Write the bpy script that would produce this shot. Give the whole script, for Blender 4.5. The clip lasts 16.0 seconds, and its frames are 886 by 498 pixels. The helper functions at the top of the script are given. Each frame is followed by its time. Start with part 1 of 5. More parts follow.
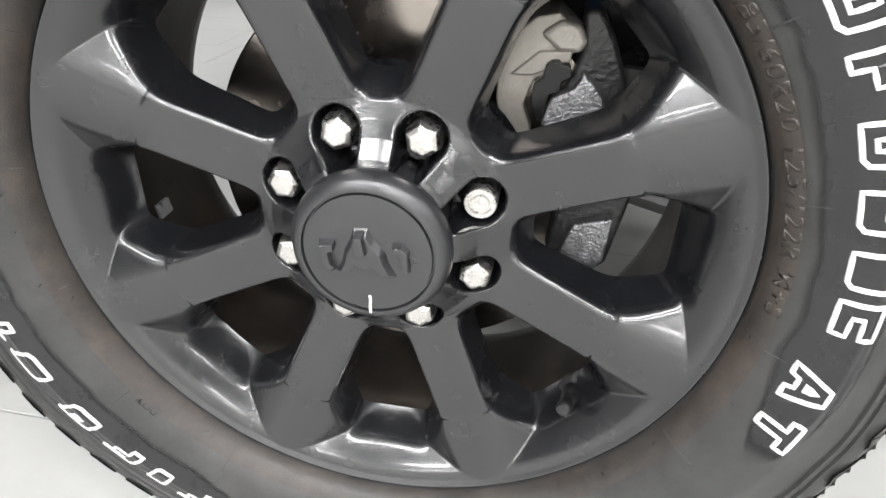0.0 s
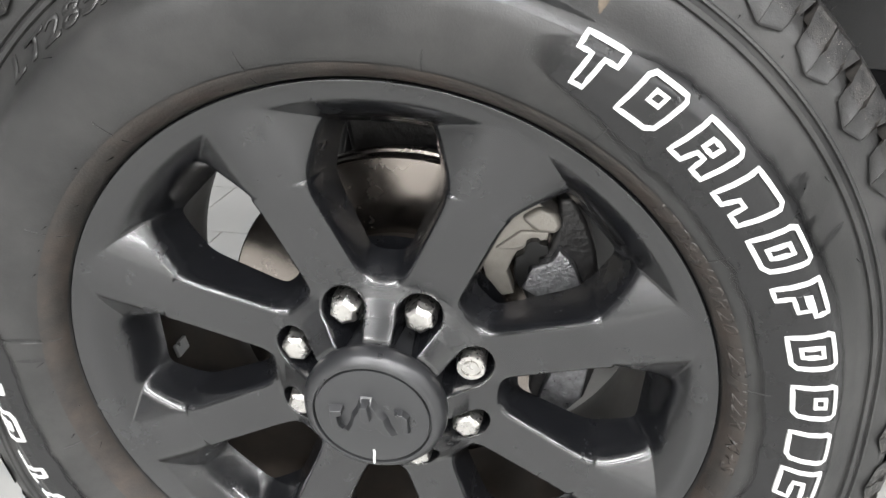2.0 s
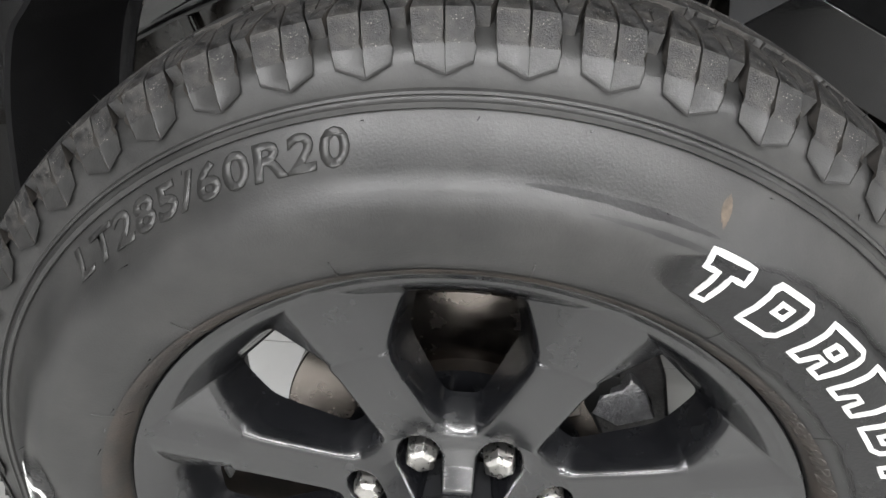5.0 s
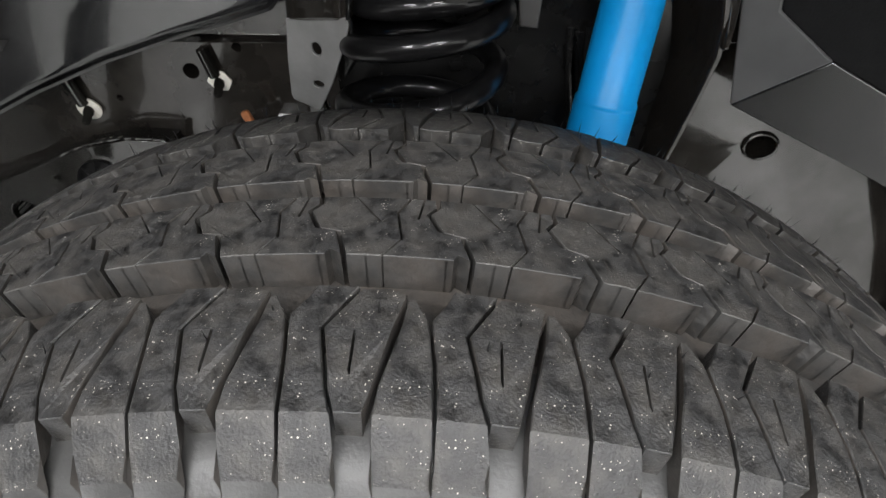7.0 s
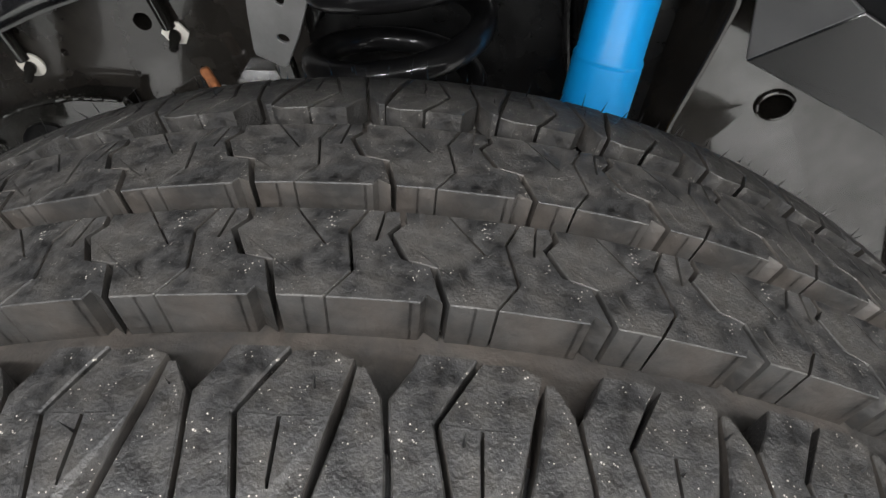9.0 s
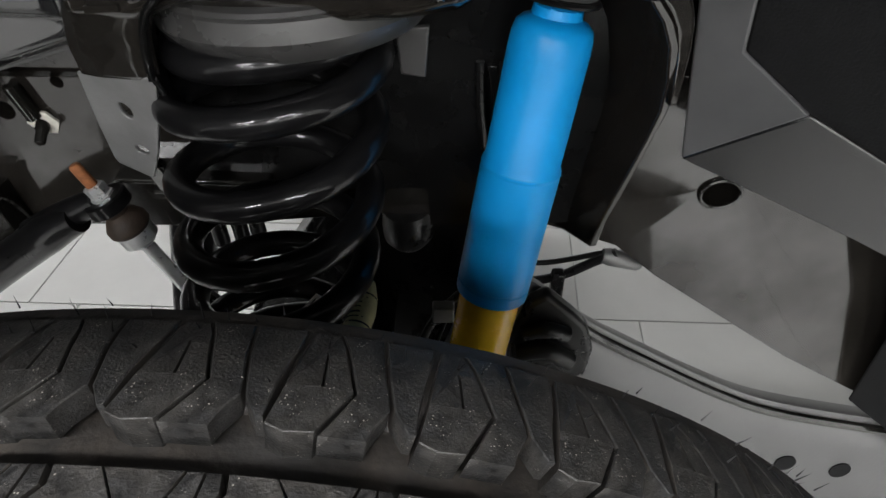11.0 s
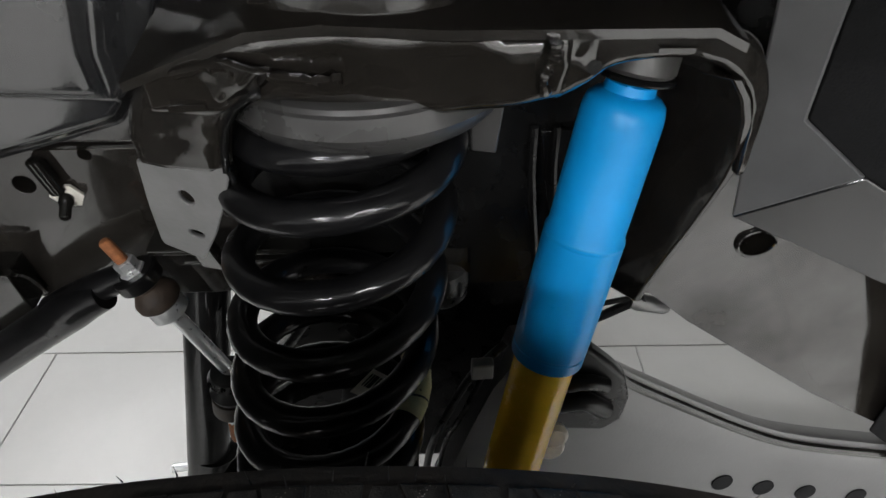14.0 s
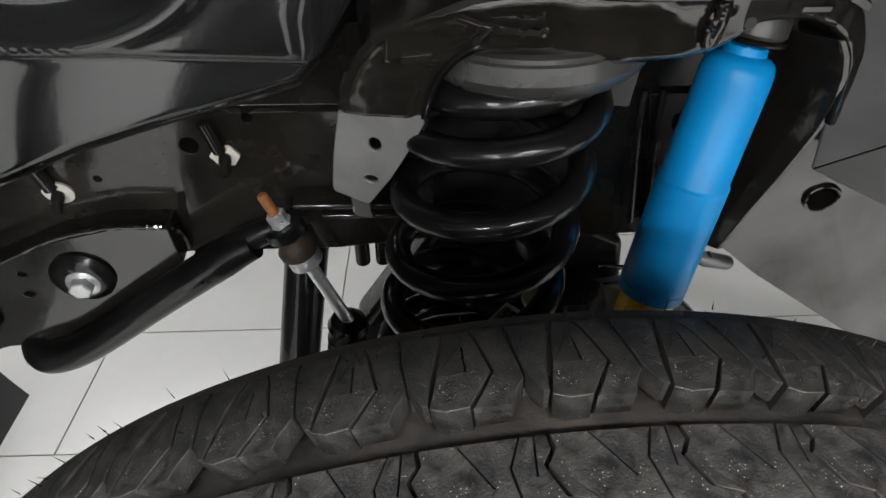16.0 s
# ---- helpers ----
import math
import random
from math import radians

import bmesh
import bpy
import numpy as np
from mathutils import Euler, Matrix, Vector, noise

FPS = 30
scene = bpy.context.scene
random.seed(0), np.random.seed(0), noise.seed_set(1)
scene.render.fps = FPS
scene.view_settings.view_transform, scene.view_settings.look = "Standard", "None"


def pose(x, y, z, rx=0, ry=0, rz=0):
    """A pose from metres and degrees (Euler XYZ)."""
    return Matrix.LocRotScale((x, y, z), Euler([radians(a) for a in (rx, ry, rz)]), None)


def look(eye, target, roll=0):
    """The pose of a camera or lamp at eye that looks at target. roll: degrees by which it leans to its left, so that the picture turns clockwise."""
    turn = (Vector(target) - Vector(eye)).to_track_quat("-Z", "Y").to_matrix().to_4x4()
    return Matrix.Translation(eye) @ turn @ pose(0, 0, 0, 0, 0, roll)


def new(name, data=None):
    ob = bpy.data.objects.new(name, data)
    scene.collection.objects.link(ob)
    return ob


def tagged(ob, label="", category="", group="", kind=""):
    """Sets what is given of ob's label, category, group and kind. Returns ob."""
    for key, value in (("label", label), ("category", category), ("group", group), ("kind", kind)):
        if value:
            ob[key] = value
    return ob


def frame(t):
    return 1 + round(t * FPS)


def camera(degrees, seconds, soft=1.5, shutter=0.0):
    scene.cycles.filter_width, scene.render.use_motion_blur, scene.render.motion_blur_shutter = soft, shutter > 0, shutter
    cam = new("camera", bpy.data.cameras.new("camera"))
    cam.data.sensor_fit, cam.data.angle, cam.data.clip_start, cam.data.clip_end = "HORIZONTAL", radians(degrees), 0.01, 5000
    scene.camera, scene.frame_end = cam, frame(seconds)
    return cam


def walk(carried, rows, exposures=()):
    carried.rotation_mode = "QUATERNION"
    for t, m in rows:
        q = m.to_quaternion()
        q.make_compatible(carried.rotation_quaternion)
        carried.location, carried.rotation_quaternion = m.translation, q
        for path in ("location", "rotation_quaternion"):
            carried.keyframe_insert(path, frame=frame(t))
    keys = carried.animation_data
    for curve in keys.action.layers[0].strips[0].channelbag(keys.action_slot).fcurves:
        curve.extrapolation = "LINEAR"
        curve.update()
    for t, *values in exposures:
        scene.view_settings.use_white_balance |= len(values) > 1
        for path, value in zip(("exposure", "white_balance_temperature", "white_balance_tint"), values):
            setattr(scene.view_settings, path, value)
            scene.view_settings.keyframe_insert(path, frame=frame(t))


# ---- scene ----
cam = camera(70.5, 16.0)
PATH = [
    (0, (0.126, -0.508, 0.657), (-0.187, 1.182, -0.366), -1.3),
    (0.5, (0.133, -0.51, 0.7), (-0.174, 1.179, -0.325), -1.4),
    (1, (0.125, -0.509, 0.73), (-0.175, 1.182, -0.295), -1.5),
    (1.5, (0.124, -0.509, 0.752), (-0.172, 1.191, -0.259), -1.5),
    (2, (0.124, -0.51, 0.786), (-0.157, 1.231, -0.157), -1.4),
    (2.5, (0.128, -0.502, 0.778), (-0.141, 1.26, -0.129), -1.2),
    (3, (0.122, -0.475, 0.782), (-0.14, 1.298, -0.106), -1.3),
    (3.5, (0.11, -0.466, 0.824), (-0.143, 1.317, -0.045), -1.4),
    (3.7, (0.103, -0.481, 0.839), (-0.153, 1.305, -0.025), -1.4),
    (5.8, (0.018, -0.396, 0.949), (-0.121, 1.259, -0.165), -2.8),
    (6, (0.022, -0.383, 0.965), (-0.108, 1.269, -0.156), -2.7),
    (6.5, (0.051, -0.292, 0.997), (-0.087, 1.34, -0.15), -3.0),
    (7, (0.066, -0.205, 0.987), (-0.073, 1.417, -0.175), -3.1),
    (7.5, (0.073, -0.165, 0.985), (-0.061, 1.442, -0.198), -3.0),
    (8, (0.066, -0.144, 0.97), (-0.064, 1.43, -0.257), -3.1),
    (8.5, (0.065, -0.137, 0.969), (-0.055, 1.4, -0.305), -3.0),
    (9, (0.07, -0.142, 0.972), (-0.044, 1.38, -0.321), -3.0),
    (9.5, (0.095, -0.126, 0.979), (-0.018, 1.387, -0.324), -3.1),
    (10, (0.128, -0.084, 0.991), (0.031, 1.432, -0.311), -2.7),
    (10.2, (0.13, -0.068, 0.999), (0.022, 1.442, -0.309), -3.2),
    (12.3, (0.163, 0.018, 1.008), (0.171, 1.548, -0.28), -1.9),
    (12.5, (0.162, 0.017, 1.007), (0.179, 1.549, -0.278), -1.9),
    (13, (0.15, 0.017, 1.01), (0.182, 1.548, -0.277), -1.8),
    (13.5, (0.109, 0.018, 1.025), (0.162, 1.554, -0.255), -1.6),
    (14, (0.062, 0.024, 1.037), (0.12, 1.557, -0.246), -1.6),
    (14.5, (0.001, 0.022, 1.046), (0.062, 1.556, -0.236), -1.6),
    (15, (-0.059, 0.019, 1.048), (0.013, 1.554, -0.233), -1.5),
    (15.5, (-0.091, 0.002, 1.052), (-0.012, 1.536, -0.228), -1.5),
    (16, (-0.065, -0.054, 1.048), (0.027, 1.481, -0.231), -1.4),
]
walk(cam, [(t, look(eye, target, roll)) for t, eye, target, roll in PATH], exposures=[(0, 0.32), (5.8, 0.0), (6.6, 0.08), (7.4, 0.70), (8.5, 0.65), (9.0, 0.56), (9.45, 0.15), (10.2, 0.33), (12.3, 0.45), (16, 0.42)])

from mathutils.bvhtree import BVHTree

# ---- world and lights ----
world = bpy.data.worlds.new("room_air")
world.use_nodes = True
world.node_tree.nodes["Background"].inputs[0].default_value = (0.80, 0.86, 0.90, 1)
world.node_tree.nodes["Background"].inputs[1].default_value = 0.02
scene.world = world


def area_lamp(x, y, z, sx, sy, watts, colour=(0.975, 0.975, 0.985)):
    data = bpy.data.lights.new("ceiling_lamp", "AREA")
    data.shape, data.size, data.size_y, data.energy, data.color = "RECTANGLE", sx, sy, watts, colour
    ob = new("ceiling_lamp", data)
    ob.matrix_basis = pose(x, y, z)
    return ob


# all out of view; those at x 4.4 and y 2.4 are added fill
LAMPS = [(-1.1, -1.6, 50), (0.35, -1.6, 50), (1.8, -1.6, 50), (-1.6, -3.4, 75), (1.0, -3.4, 75), (-2.4, -5.6, 90), (0.4, -5.6, 90), (3.0, -5.6, 90), (-2.4, -7.8, 110), (0.4, -7.8, 110), (3.0, -7.8, 110), (-1.7, 2.4, 75), (4.4, -0.8, 60), (4.4, -2.8, 60)]
CEIL = 3.0
for lx, ly, lw in LAMPS:
    area_lamp(lx, ly, CEIL - 0.07, 1.15, 0.24, lw)

# ---- materials ----


def material(name, colour, rough=0.5, metal=0.0, vary=0.25, scale=40.0, bump=0.0, bump_scale=400.0, dust=None, dust_amount=0.0, dust_scale=14.0, coat=0.0, coat_rough=0.08, spec=0.5, emit=0.0, grit=0.0, specks=0.0, rvary=0.09, bump_deep=0.002, patchy=0.0):
    m = bpy.data.materials.new(name)
    m.use_nodes = True
    nt = m.node_tree
    n, lk = nt.nodes, nt.links
    b = n["Principled BSDF"]
    tc = n.new("ShaderNodeTexCoord")
    big = n.new("ShaderNodeTexNoise")
    big.inputs["Scale"].default_value, big.inputs["Detail"].default_value, big.inputs["Roughness"].default_value = scale, 6, 0.62
    lk.new(tc.outputs["Object"], big.inputs["Vector"])
    ramp = n.new("ShaderNodeMapRange")
    ramp.inputs[1].default_value, ramp.inputs[2].default_value = 0.3, 0.72
    ramp.inputs[3].default_value, ramp.inputs[4].default_value = 1 - vary, 1 + vary
    lk.new(big.outputs["Fac"], ramp.inputs[0])
    mul = n.new("ShaderNodeVectorMath")
    mul.operation = "SCALE"
    mul.inputs[0].default_value = colour
    lk.new(ramp.outputs[0], mul.inputs["Scale"])
    out = mul.outputs[0]
    r_out = None
    if dust:
        d = n.new("ShaderNodeTexNoise")
        d.inputs["Scale"].default_value, d.inputs["Detail"].default_value, d.inputs["Roughness"].default_value = dust_scale, 8, 0.7
        lk.new(tc.outputs["Object"], d.inputs["Vector"])
        dr = n.new("ShaderNodeMapRange")
        dr.inputs[1].default_value, dr.inputs[2].default_value, dr.inputs[3].default_value, dr.inputs[4].default_value = 0.42, 0.72, 0.0, dust_amount
        lk.new(d.outputs["Fac"], dr.inputs[0])
        mx = n.new("ShaderNodeMix")
        mx.data_type = "RGBA"
        mx.inputs[7].default_value = (*dust, 1)
        lk.new(dr.outputs[0], mx.inputs[0])
        lk.new(out, mx.inputs[6])
        out = mx.outputs[2]
    if grit:
        vo = n.new("ShaderNodeTexVoronoi")
        vo.inputs["Scale"].default_value, vo.inputs["Randomness"].default_value = 760, 1.0
        lk.new(tc.outputs["Object"], vo.inputs["Vector"])
        gm = n.new("ShaderNodeTexNoise")
        gm.inputs["Scale"].default_value, gm.inputs["Detail"].default_value = 150, 6
        lk.new(tc.outputs["Object"], gm.inputs["Vector"])
        gs = n.new("ShaderNodeMapRange")
        gs.inputs[1].default_value, gs.inputs[2].default_value, gs.inputs[3].default_value, gs.inputs[4].default_value = 0.42, 0.74, 0.0, 0.27
        lk.new(gm.outputs["Fac"], gs.inputs[0])
        lt = n.new("ShaderNodeMath")
        lt.operation = "LESS_THAN"
        lk.new(vo.outputs["Distance"], lt.inputs[0])
        lk.new(gs.outputs[0], lt.inputs[1])
        sc = n.new("ShaderNodeMath")
        sc.operation = "MULTIPLY"
        sc.inputs[1].default_value = grit
        lk.new(lt.outputs[0], sc.inputs[0])
        mg = n.new("ShaderNodeMix")
        mg.data_type = "RGBA"
        mg.inputs[7].default_value = (0.46, 0.43, 0.38, 1)
        lk.new(sc.outputs[0], mg.inputs[0])
        lk.new(out, mg.inputs[6])
        out = mg.outputs[2]
    if specks:
        vs = n.new("ShaderNodeTexVoronoi")
        vs.inputs["Scale"].default_value = 170
        wob = n.new("ShaderNodeTexNoise")
        wob.inputs["Scale"].default_value, wob.inputs["Detail"].default_value = 11, 4
        lk.new(tc.outputs["Object"], vs.inputs["Vector"])
        lk.new(tc.outputs["Object"], wob.inputs["Vector"])
        ws = n.new("ShaderNodeMapRange")
        ws.inputs[1].default_value, ws.inputs[2].default_value, ws.inputs[3].default_value, ws.inputs[4].default_value = 0.50, 0.74, 0.0, 0.34
        lk.new(wob.outputs["Fac"], ws.inputs[0])
        ls = n.new("ShaderNodeMath")
        ls.operation = "LESS_THAN"
        lk.new(vs.outputs["Distance"], ls.inputs[0])
        lk.new(ws.outputs[0], ls.inputs[1])
        lm = n.new("ShaderNodeMath")
        lm.operation = "MULTIPLY"
        lm.inputs[1].default_value = specks
        lk.new(ls.outputs[0], lm.inputs[0])
        mq = n.new("ShaderNodeMix")
        mq.data_type = "RGBA"
        mq.inputs[7].default_value = (0.006, 0.006, 0.006, 1)
        lk.new(lm.outputs[0], mq.inputs[0])
        lk.new(out, mq.inputs[6])
        out = mq.outputs[2]
    lk.new(out, b.inputs["Base Color"])
    rr = n.new("ShaderNodeMapRange")
    rr.inputs[1].default_value, rr.inputs[2].default_value = 0.3, 0.7
    rr.inputs[3].default_value, rr.inputs[4].default_value = max(rough - rvary, 0.03), min(rough + rvary, 1)
    lk.new(big.outputs["Fac"], rr.inputs[0])
    lk.new(rr.outputs[0], b.inputs["Roughness"])
    b.inputs["Metallic"].default_value = metal
    b.inputs["Specular IOR Level"].default_value = spec
    b.inputs["Coat Weight"].default_value = coat
    b.inputs["Coat Roughness"].default_value = coat_rough
    if patchy:
        pn = n.new("ShaderNodeTexNoise")
        pn.inputs["Scale"].default_value, pn.inputs["Detail"].default_value, pn.inputs["Roughness"].default_value = patchy, 7, 0.6
        lk.new(tc.outputs["Object"], pn.inputs["Vector"])
        for socket, most in (("Coat Weight", coat), ("Specular IOR Level", spec)):
            pr = n.new("ShaderNodeMapRange")
            pr.inputs[1].default_value, pr.inputs[2].default_value, pr.inputs[3].default_value, pr.inputs[4].default_value = 0.42, 0.60, most * 0.5, most
            lk.new(pn.outputs["Fac"], pr.inputs[0])
            lk.new(pr.outputs[0], b.inputs[socket])
    if bump:
        fine = n.new("ShaderNodeTexNoise")
        fine.inputs["Scale"].default_value, fine.inputs["Detail"].default_value = bump_scale, 4
        lk.new(tc.outputs["Object"], fine.inputs["Vector"])
        bp = n.new("ShaderNodeBump")
        bp.inputs["Strength"].default_value, bp.inputs["Distance"].default_value = bump, bump_deep
        lk.new(fine.outputs["Fac"], bp.inputs["Height"])
        lk.new(bp.outputs[0], b.inputs["Normal"])
    if emit:
        b.inputs["Emission Color"].default_value = (*colour, 1)
        b.inputs["Emission Strength"].default_value = emit
    return m


M_TREAD = material("tread_rubber", (0.0182, 0.0180, 0.0180), 0.50, vary=0.75, scale=190, bump=0.3, bump_scale=900, dust=(0.115, 0.106, 0.094), dust_amount=0.40, dust_scale=60, grit=0.8, spec=0.42, rvary=0.2)
M_CARCASS = material("groove_rubber", (0.024, 0.0225, 0.021), 0.6, vary=0.5, scale=40, bump=0.3, bump_scale=300, dust=(0.115, 0.092, 0.073), dust_amount=0.45, dust_scale=30)
M_WALLRUB = material("dusty_groove_wall", (0.026, 0.0255, 0.0245), 0.50, vary=0.6, scale=60, bump=0.25, bump_scale=300, dust=(0.11, 0.090, 0.074), dust_amount=0.45, dust_scale=26, spec=0.45)
M_SIDE = material("sidewall_rubber", (0.024, 0.024, 0.0235), 0.40, vary=0.3, scale=14, bump=0.10, bump_scale=700, dust=(0.085, 0.082, 0.078), dust_amount=0.30, dust_scale=11, rvary=0.08, spec=0.48)
M_BROWN = material("browned_rubber", (0.026, 0.0230, 0.0205), 0.46, vary=0.4, scale=30, bump=0.15, bump_scale=500, dust=(0.075, 0.054, 0.042), dust_amount=0.5, dust_scale=22)
M_BLACKRUB = material("clean_black_rubber", (0.0085, 0.0085, 0.009), 0.30, vary=0.2, scale=30, bump=0.1)
M_WHITE = material("white_rubber", (0.74, 0.74, 0.72), 0.6, vary=0.08, scale=80, bump=0.1)
M_RIM = material("black_satin_paint", (0.0048, 0.0051, 0.0062), 0.24, vary=0.12, scale=30, bump=0.05, bump_scale=1100, dust=(0.045, 0.045, 0.045), dust_amount=0.12, dust_scale=260, coat=0.42, coat_rough=0.09, spec=0.76, specks=0.85, rvary=0.06)
M_CAP = material("black_cap_plastic", (0.020, 0.0205, 0.022), 0.33, vary=0.1, scale=40, bump=0.05, bump_scale=1200, spec=0.75)
M_CHROME = material("satin_chrome_nut", (0.60, 0.585, 0.56), 0.30, metal=1.0, vary=0.1, scale=200)
M_ZINC = material("zinc_plating", (0.70, 0.71, 0.71), 0.33, metal=0.65, vary=0.12, scale=90, bump=0.05)
M_BARREL = material("barrel_dark_metal", (0.045, 0.039, 0.034), 0.42, metal=0.2, vary=0.3, scale=20, dust=(0.10, 0.075, 0.055), dust_amount=0.4)
M_DISC = material("brake_disc_steel", (0.30, 0.27, 0.245), 0.24, metal=1.0, vary=0.2, scale=14, dust=(0.09, 0.06, 0.045), dust_amount=0.25, dust_scale=5)
M_CALIPER = material("bare_caliper_casting", (0.30, 0.28, 0.25), 0.5, metal=0.4, vary=0.15, scale=60, bump=0.25, bump_scale=400)
M_CASTIRON = material("dark_cast_iron", (0.035, 0.034, 0.034), 0.4, metal=0.4, vary=0.3, scale=50, bump=0.8, bump_scale=160)
M_GLITTER = material("sandblasted_iron", (0.30, 0.30, 0.31), 0.35, metal=0.8, vary=0.3, scale=120, bump=1.0, bump_scale=330)
M_FRAME = material("waxed_black_frame", (0.0105, 0.0100, 0.0088), 0.13, vary=0.5, scale=14, bump=0.22, bump_scale=26, dust=(0.085, 0.08, 0.07), dust_amount=0.10, dust_scale=11, coat=0.55, coat_rough=0.05, rvary=0.09, spec=0.5)
M_RAIL = material("patchy_waxed_rail", (0.0165, 0.0145, 0.0125), 0.16, vary=0.5, scale=14, bump=0.25, bump_scale=30, dust=(0.085, 0.08, 0.07), dust_amount=0.06, dust_scale=11, coat=0.85, coat_rough=0.05, rvary=0.09, spec=0.55, patchy=4.5)
M_TOWER = material("waxed_brown_black_steel", (0.0165, 0.0145, 0.0125), 0.15, vary=0.25, scale=20, bump=0.35, bump_scale=45, coat=0.4, coat_rough=0.05, rvary=0.08, spec=0.5)
M_SPRING = material("gloss_black_coil", (0.0050, 0.0050, 0.0054), 0.36, vary=0.3, scale=30, bump=0.05, bump_scale=160, coat=0.55, coat_rough=0.03, dust=(0.05, 0.048, 0.046), dust_amount=0.08, dust_scale=40, spec=0.12)
M_ISO = material("grey_rubber_isolator", (0.044, 0.043, 0.042), 0.30, vary=0.12, scale=12, bump=0.03, spec=0.65)
M_BLUE = material("blue_shock_paint", (0.003, 0.285, 0.69), 0.36, vary=0.05, scale=40, bump=0.03, spec=0.35)
M_YELLOW = material("yellow_shock_paint", (0.98, 0.60, 0.025), 0.22, vary=0.08, scale=40, bump=0.03)
M_LINER = material("black_plastic_liner", (0.016, 0.016, 0.017), 0.14, vary=0.25, scale=9, bump=0.05, bump_scale=200, dust=(0.08, 0.08, 0.08), dust_amount=0.16, dust_scale=16, coat=0.45, coat_rough=0.04, rvary=0.08, spec=0.6)
M_ARM = material("grey_painted_arm", (0.205, 0.205, 0.203), 0.40, metal=0.25, vary=0.25, scale=18, bump=0.1, bump_scale=240, dust=(0.14, 0.13, 0.125), dust_amount=0.35)
M_STEEL = material("grey_phosphated_steel", (0.150, 0.150, 0.150), 0.36, metal=0.6, vary=0.10, scale=9, bump=0.1, bump_scale=240, dust=(0.17, 0.165, 0.16), dust_amount=0.2, dust_scale=7)
# paler liner plastic: the floor's reflection is put into its base colour
M_LIT_PLASTIC = material("lit_black_plastic", (0.080, 0.080, 0.082), 0.42, vary=0.12, scale=9, bump=0.05, bump_scale=240, dust=(0.11, 0.11, 0.11), dust_amount=0.35, dust_scale=9, spec=0.6)
M_RUST = material("rusty_thread", (0.30, 0.11, 0.04), 0.8, vary=0.4, scale=200, bump=0.6, bump_scale=600)
M_BOOT = material("brown_rubber_boot", (0.050, 0.034, 0.024), 0.6, vary=0.3, scale=90, bump=0.2)
M_FLOOR = material("grey_floor_tile", (0.46, 0.46, 0.445), 0.42, vary=0.06, scale=6, bump=0.03, bump_scale=120)
M_GROUT = material("tile_grout", (0.34, 0.34, 0.33), 0.8, vary=0.1, scale=60)
M_WALL = material("white_wall_paint", (0.78, 0.78, 0.76), 0.7, vary=0.04, scale=3, bump=0.05)
M_LAMP = material("lamp_diffuser", (1.0, 0.98, 0.95), 0.5, vary=0.0, emit=6.0)
M_LABEL = material("paper_label", (0.68, 0.65, 0.58), 0.7, vary=0.1, scale=120)
M_YLABEL = material("yellow_paper_label", (0.62, 0.56, 0.30), 0.7, vary=0.12, scale=120)
M_INK = material("black_ink", (0.02, 0.02, 0.02), 0.6)
M_STAIN = material("damp_black_stain", (0.016, 0.016, 0.016), 0.34, vary=0.4, scale=40, bump=0.1)
M_RUBMARK = material("tan_scuff", (0.085, 0.068, 0.05), 0.7, vary=0.5, scale=160)
M_GREYWALL = material("grey_wall_paint", (0.42, 0.42, 0.42), 0.7, vary=0.05, scale=3, bump=0.05)
M_CEIL = material("dark_ceiling_paint", (0.10, 0.10, 0.10), 0.8, vary=0.05, scale=3, bump=0.05)
# darker copy of the liner black, for its shaded panels and holes
M_SHADE_BLACK = material("matte_shade_black", (0.010, 0.010, 0.0105), 0.85, vary=0.3, scale=60, bump=0.3, bump_scale=500, spec=0.12)
# also stands for unlit gaps: hole disc, tower back, bay wall
M_DARK = material("underbody_and_shade_black", (0.0065, 0.0065, 0.0065), 0.28, vary=0.3, scale=12, spec=0.3)


def worn_edge(src, name):
    """A copy of a coating that thins out raggedly towards the edge of its mesh."""
    m = src.copy()
    m.name = name
    n, lk = m.node_tree.nodes, m.node_tree.links
    out = next(k for k in n if k.type == "OUTPUT_MATERIAL")
    shader = out.inputs["Surface"].links[0].from_socket
    at = n.new("ShaderNodeAttribute")
    at.attribute_name = "fade"
    nz = n.new("ShaderNodeTexNoise")
    nz.inputs["Scale"].default_value, nz.inputs["Detail"].default_value = 45, 6
    tc = n.new("ShaderNodeTexCoord")
    lk.new(tc.outputs["Object"], nz.inputs["Vector"])
    sm = n.new("ShaderNodeMath")
    sm.operation = "MULTIPLY_ADD"
    lk.new(nz.outputs["Fac"], sm.inputs[0])
    sm.inputs[1].default_value = 0.9
    lk.new(at.outputs["Fac"], sm.inputs[2])
    rg = n.new("ShaderNodeMapRange")
    rg.interpolation_type = "SMOOTHSTEP"
    rg.inputs["From Min"].default_value, rg.inputs["From Max"].default_value = 0.45, 1.25
    lk.new(sm.outputs[0], rg.inputs["Value"])
    tr = n.new("ShaderNodeBsdfTransparent")
    mx = n.new("ShaderNodeMixShader")
    lk.new(rg.outputs["Result"], mx.inputs[0])
    lk.new(tr.outputs[0], mx.inputs[1])
    lk.new(shader, mx.inputs[2])
    lk.new(mx.outputs[0], out.inputs["Surface"])
    return m


M_BUFFED = worn_edge(M_BLACKRUB, "buffed_black_rubber")

# ---- building helpers ----
HUB = Vector((0, 0, 0.42))


# how the chassis and its parts sit beside the wheel
BODY = Matrix(((1.050, 0.0025, 0.0219, -0.0147), (0.0255, 1.0309, -0.0248, 0.0342), (-0.0441, 0.0721, 1.0324, -0.0787), (0, 0, 0, 1)))
SETTING = [Matrix()]


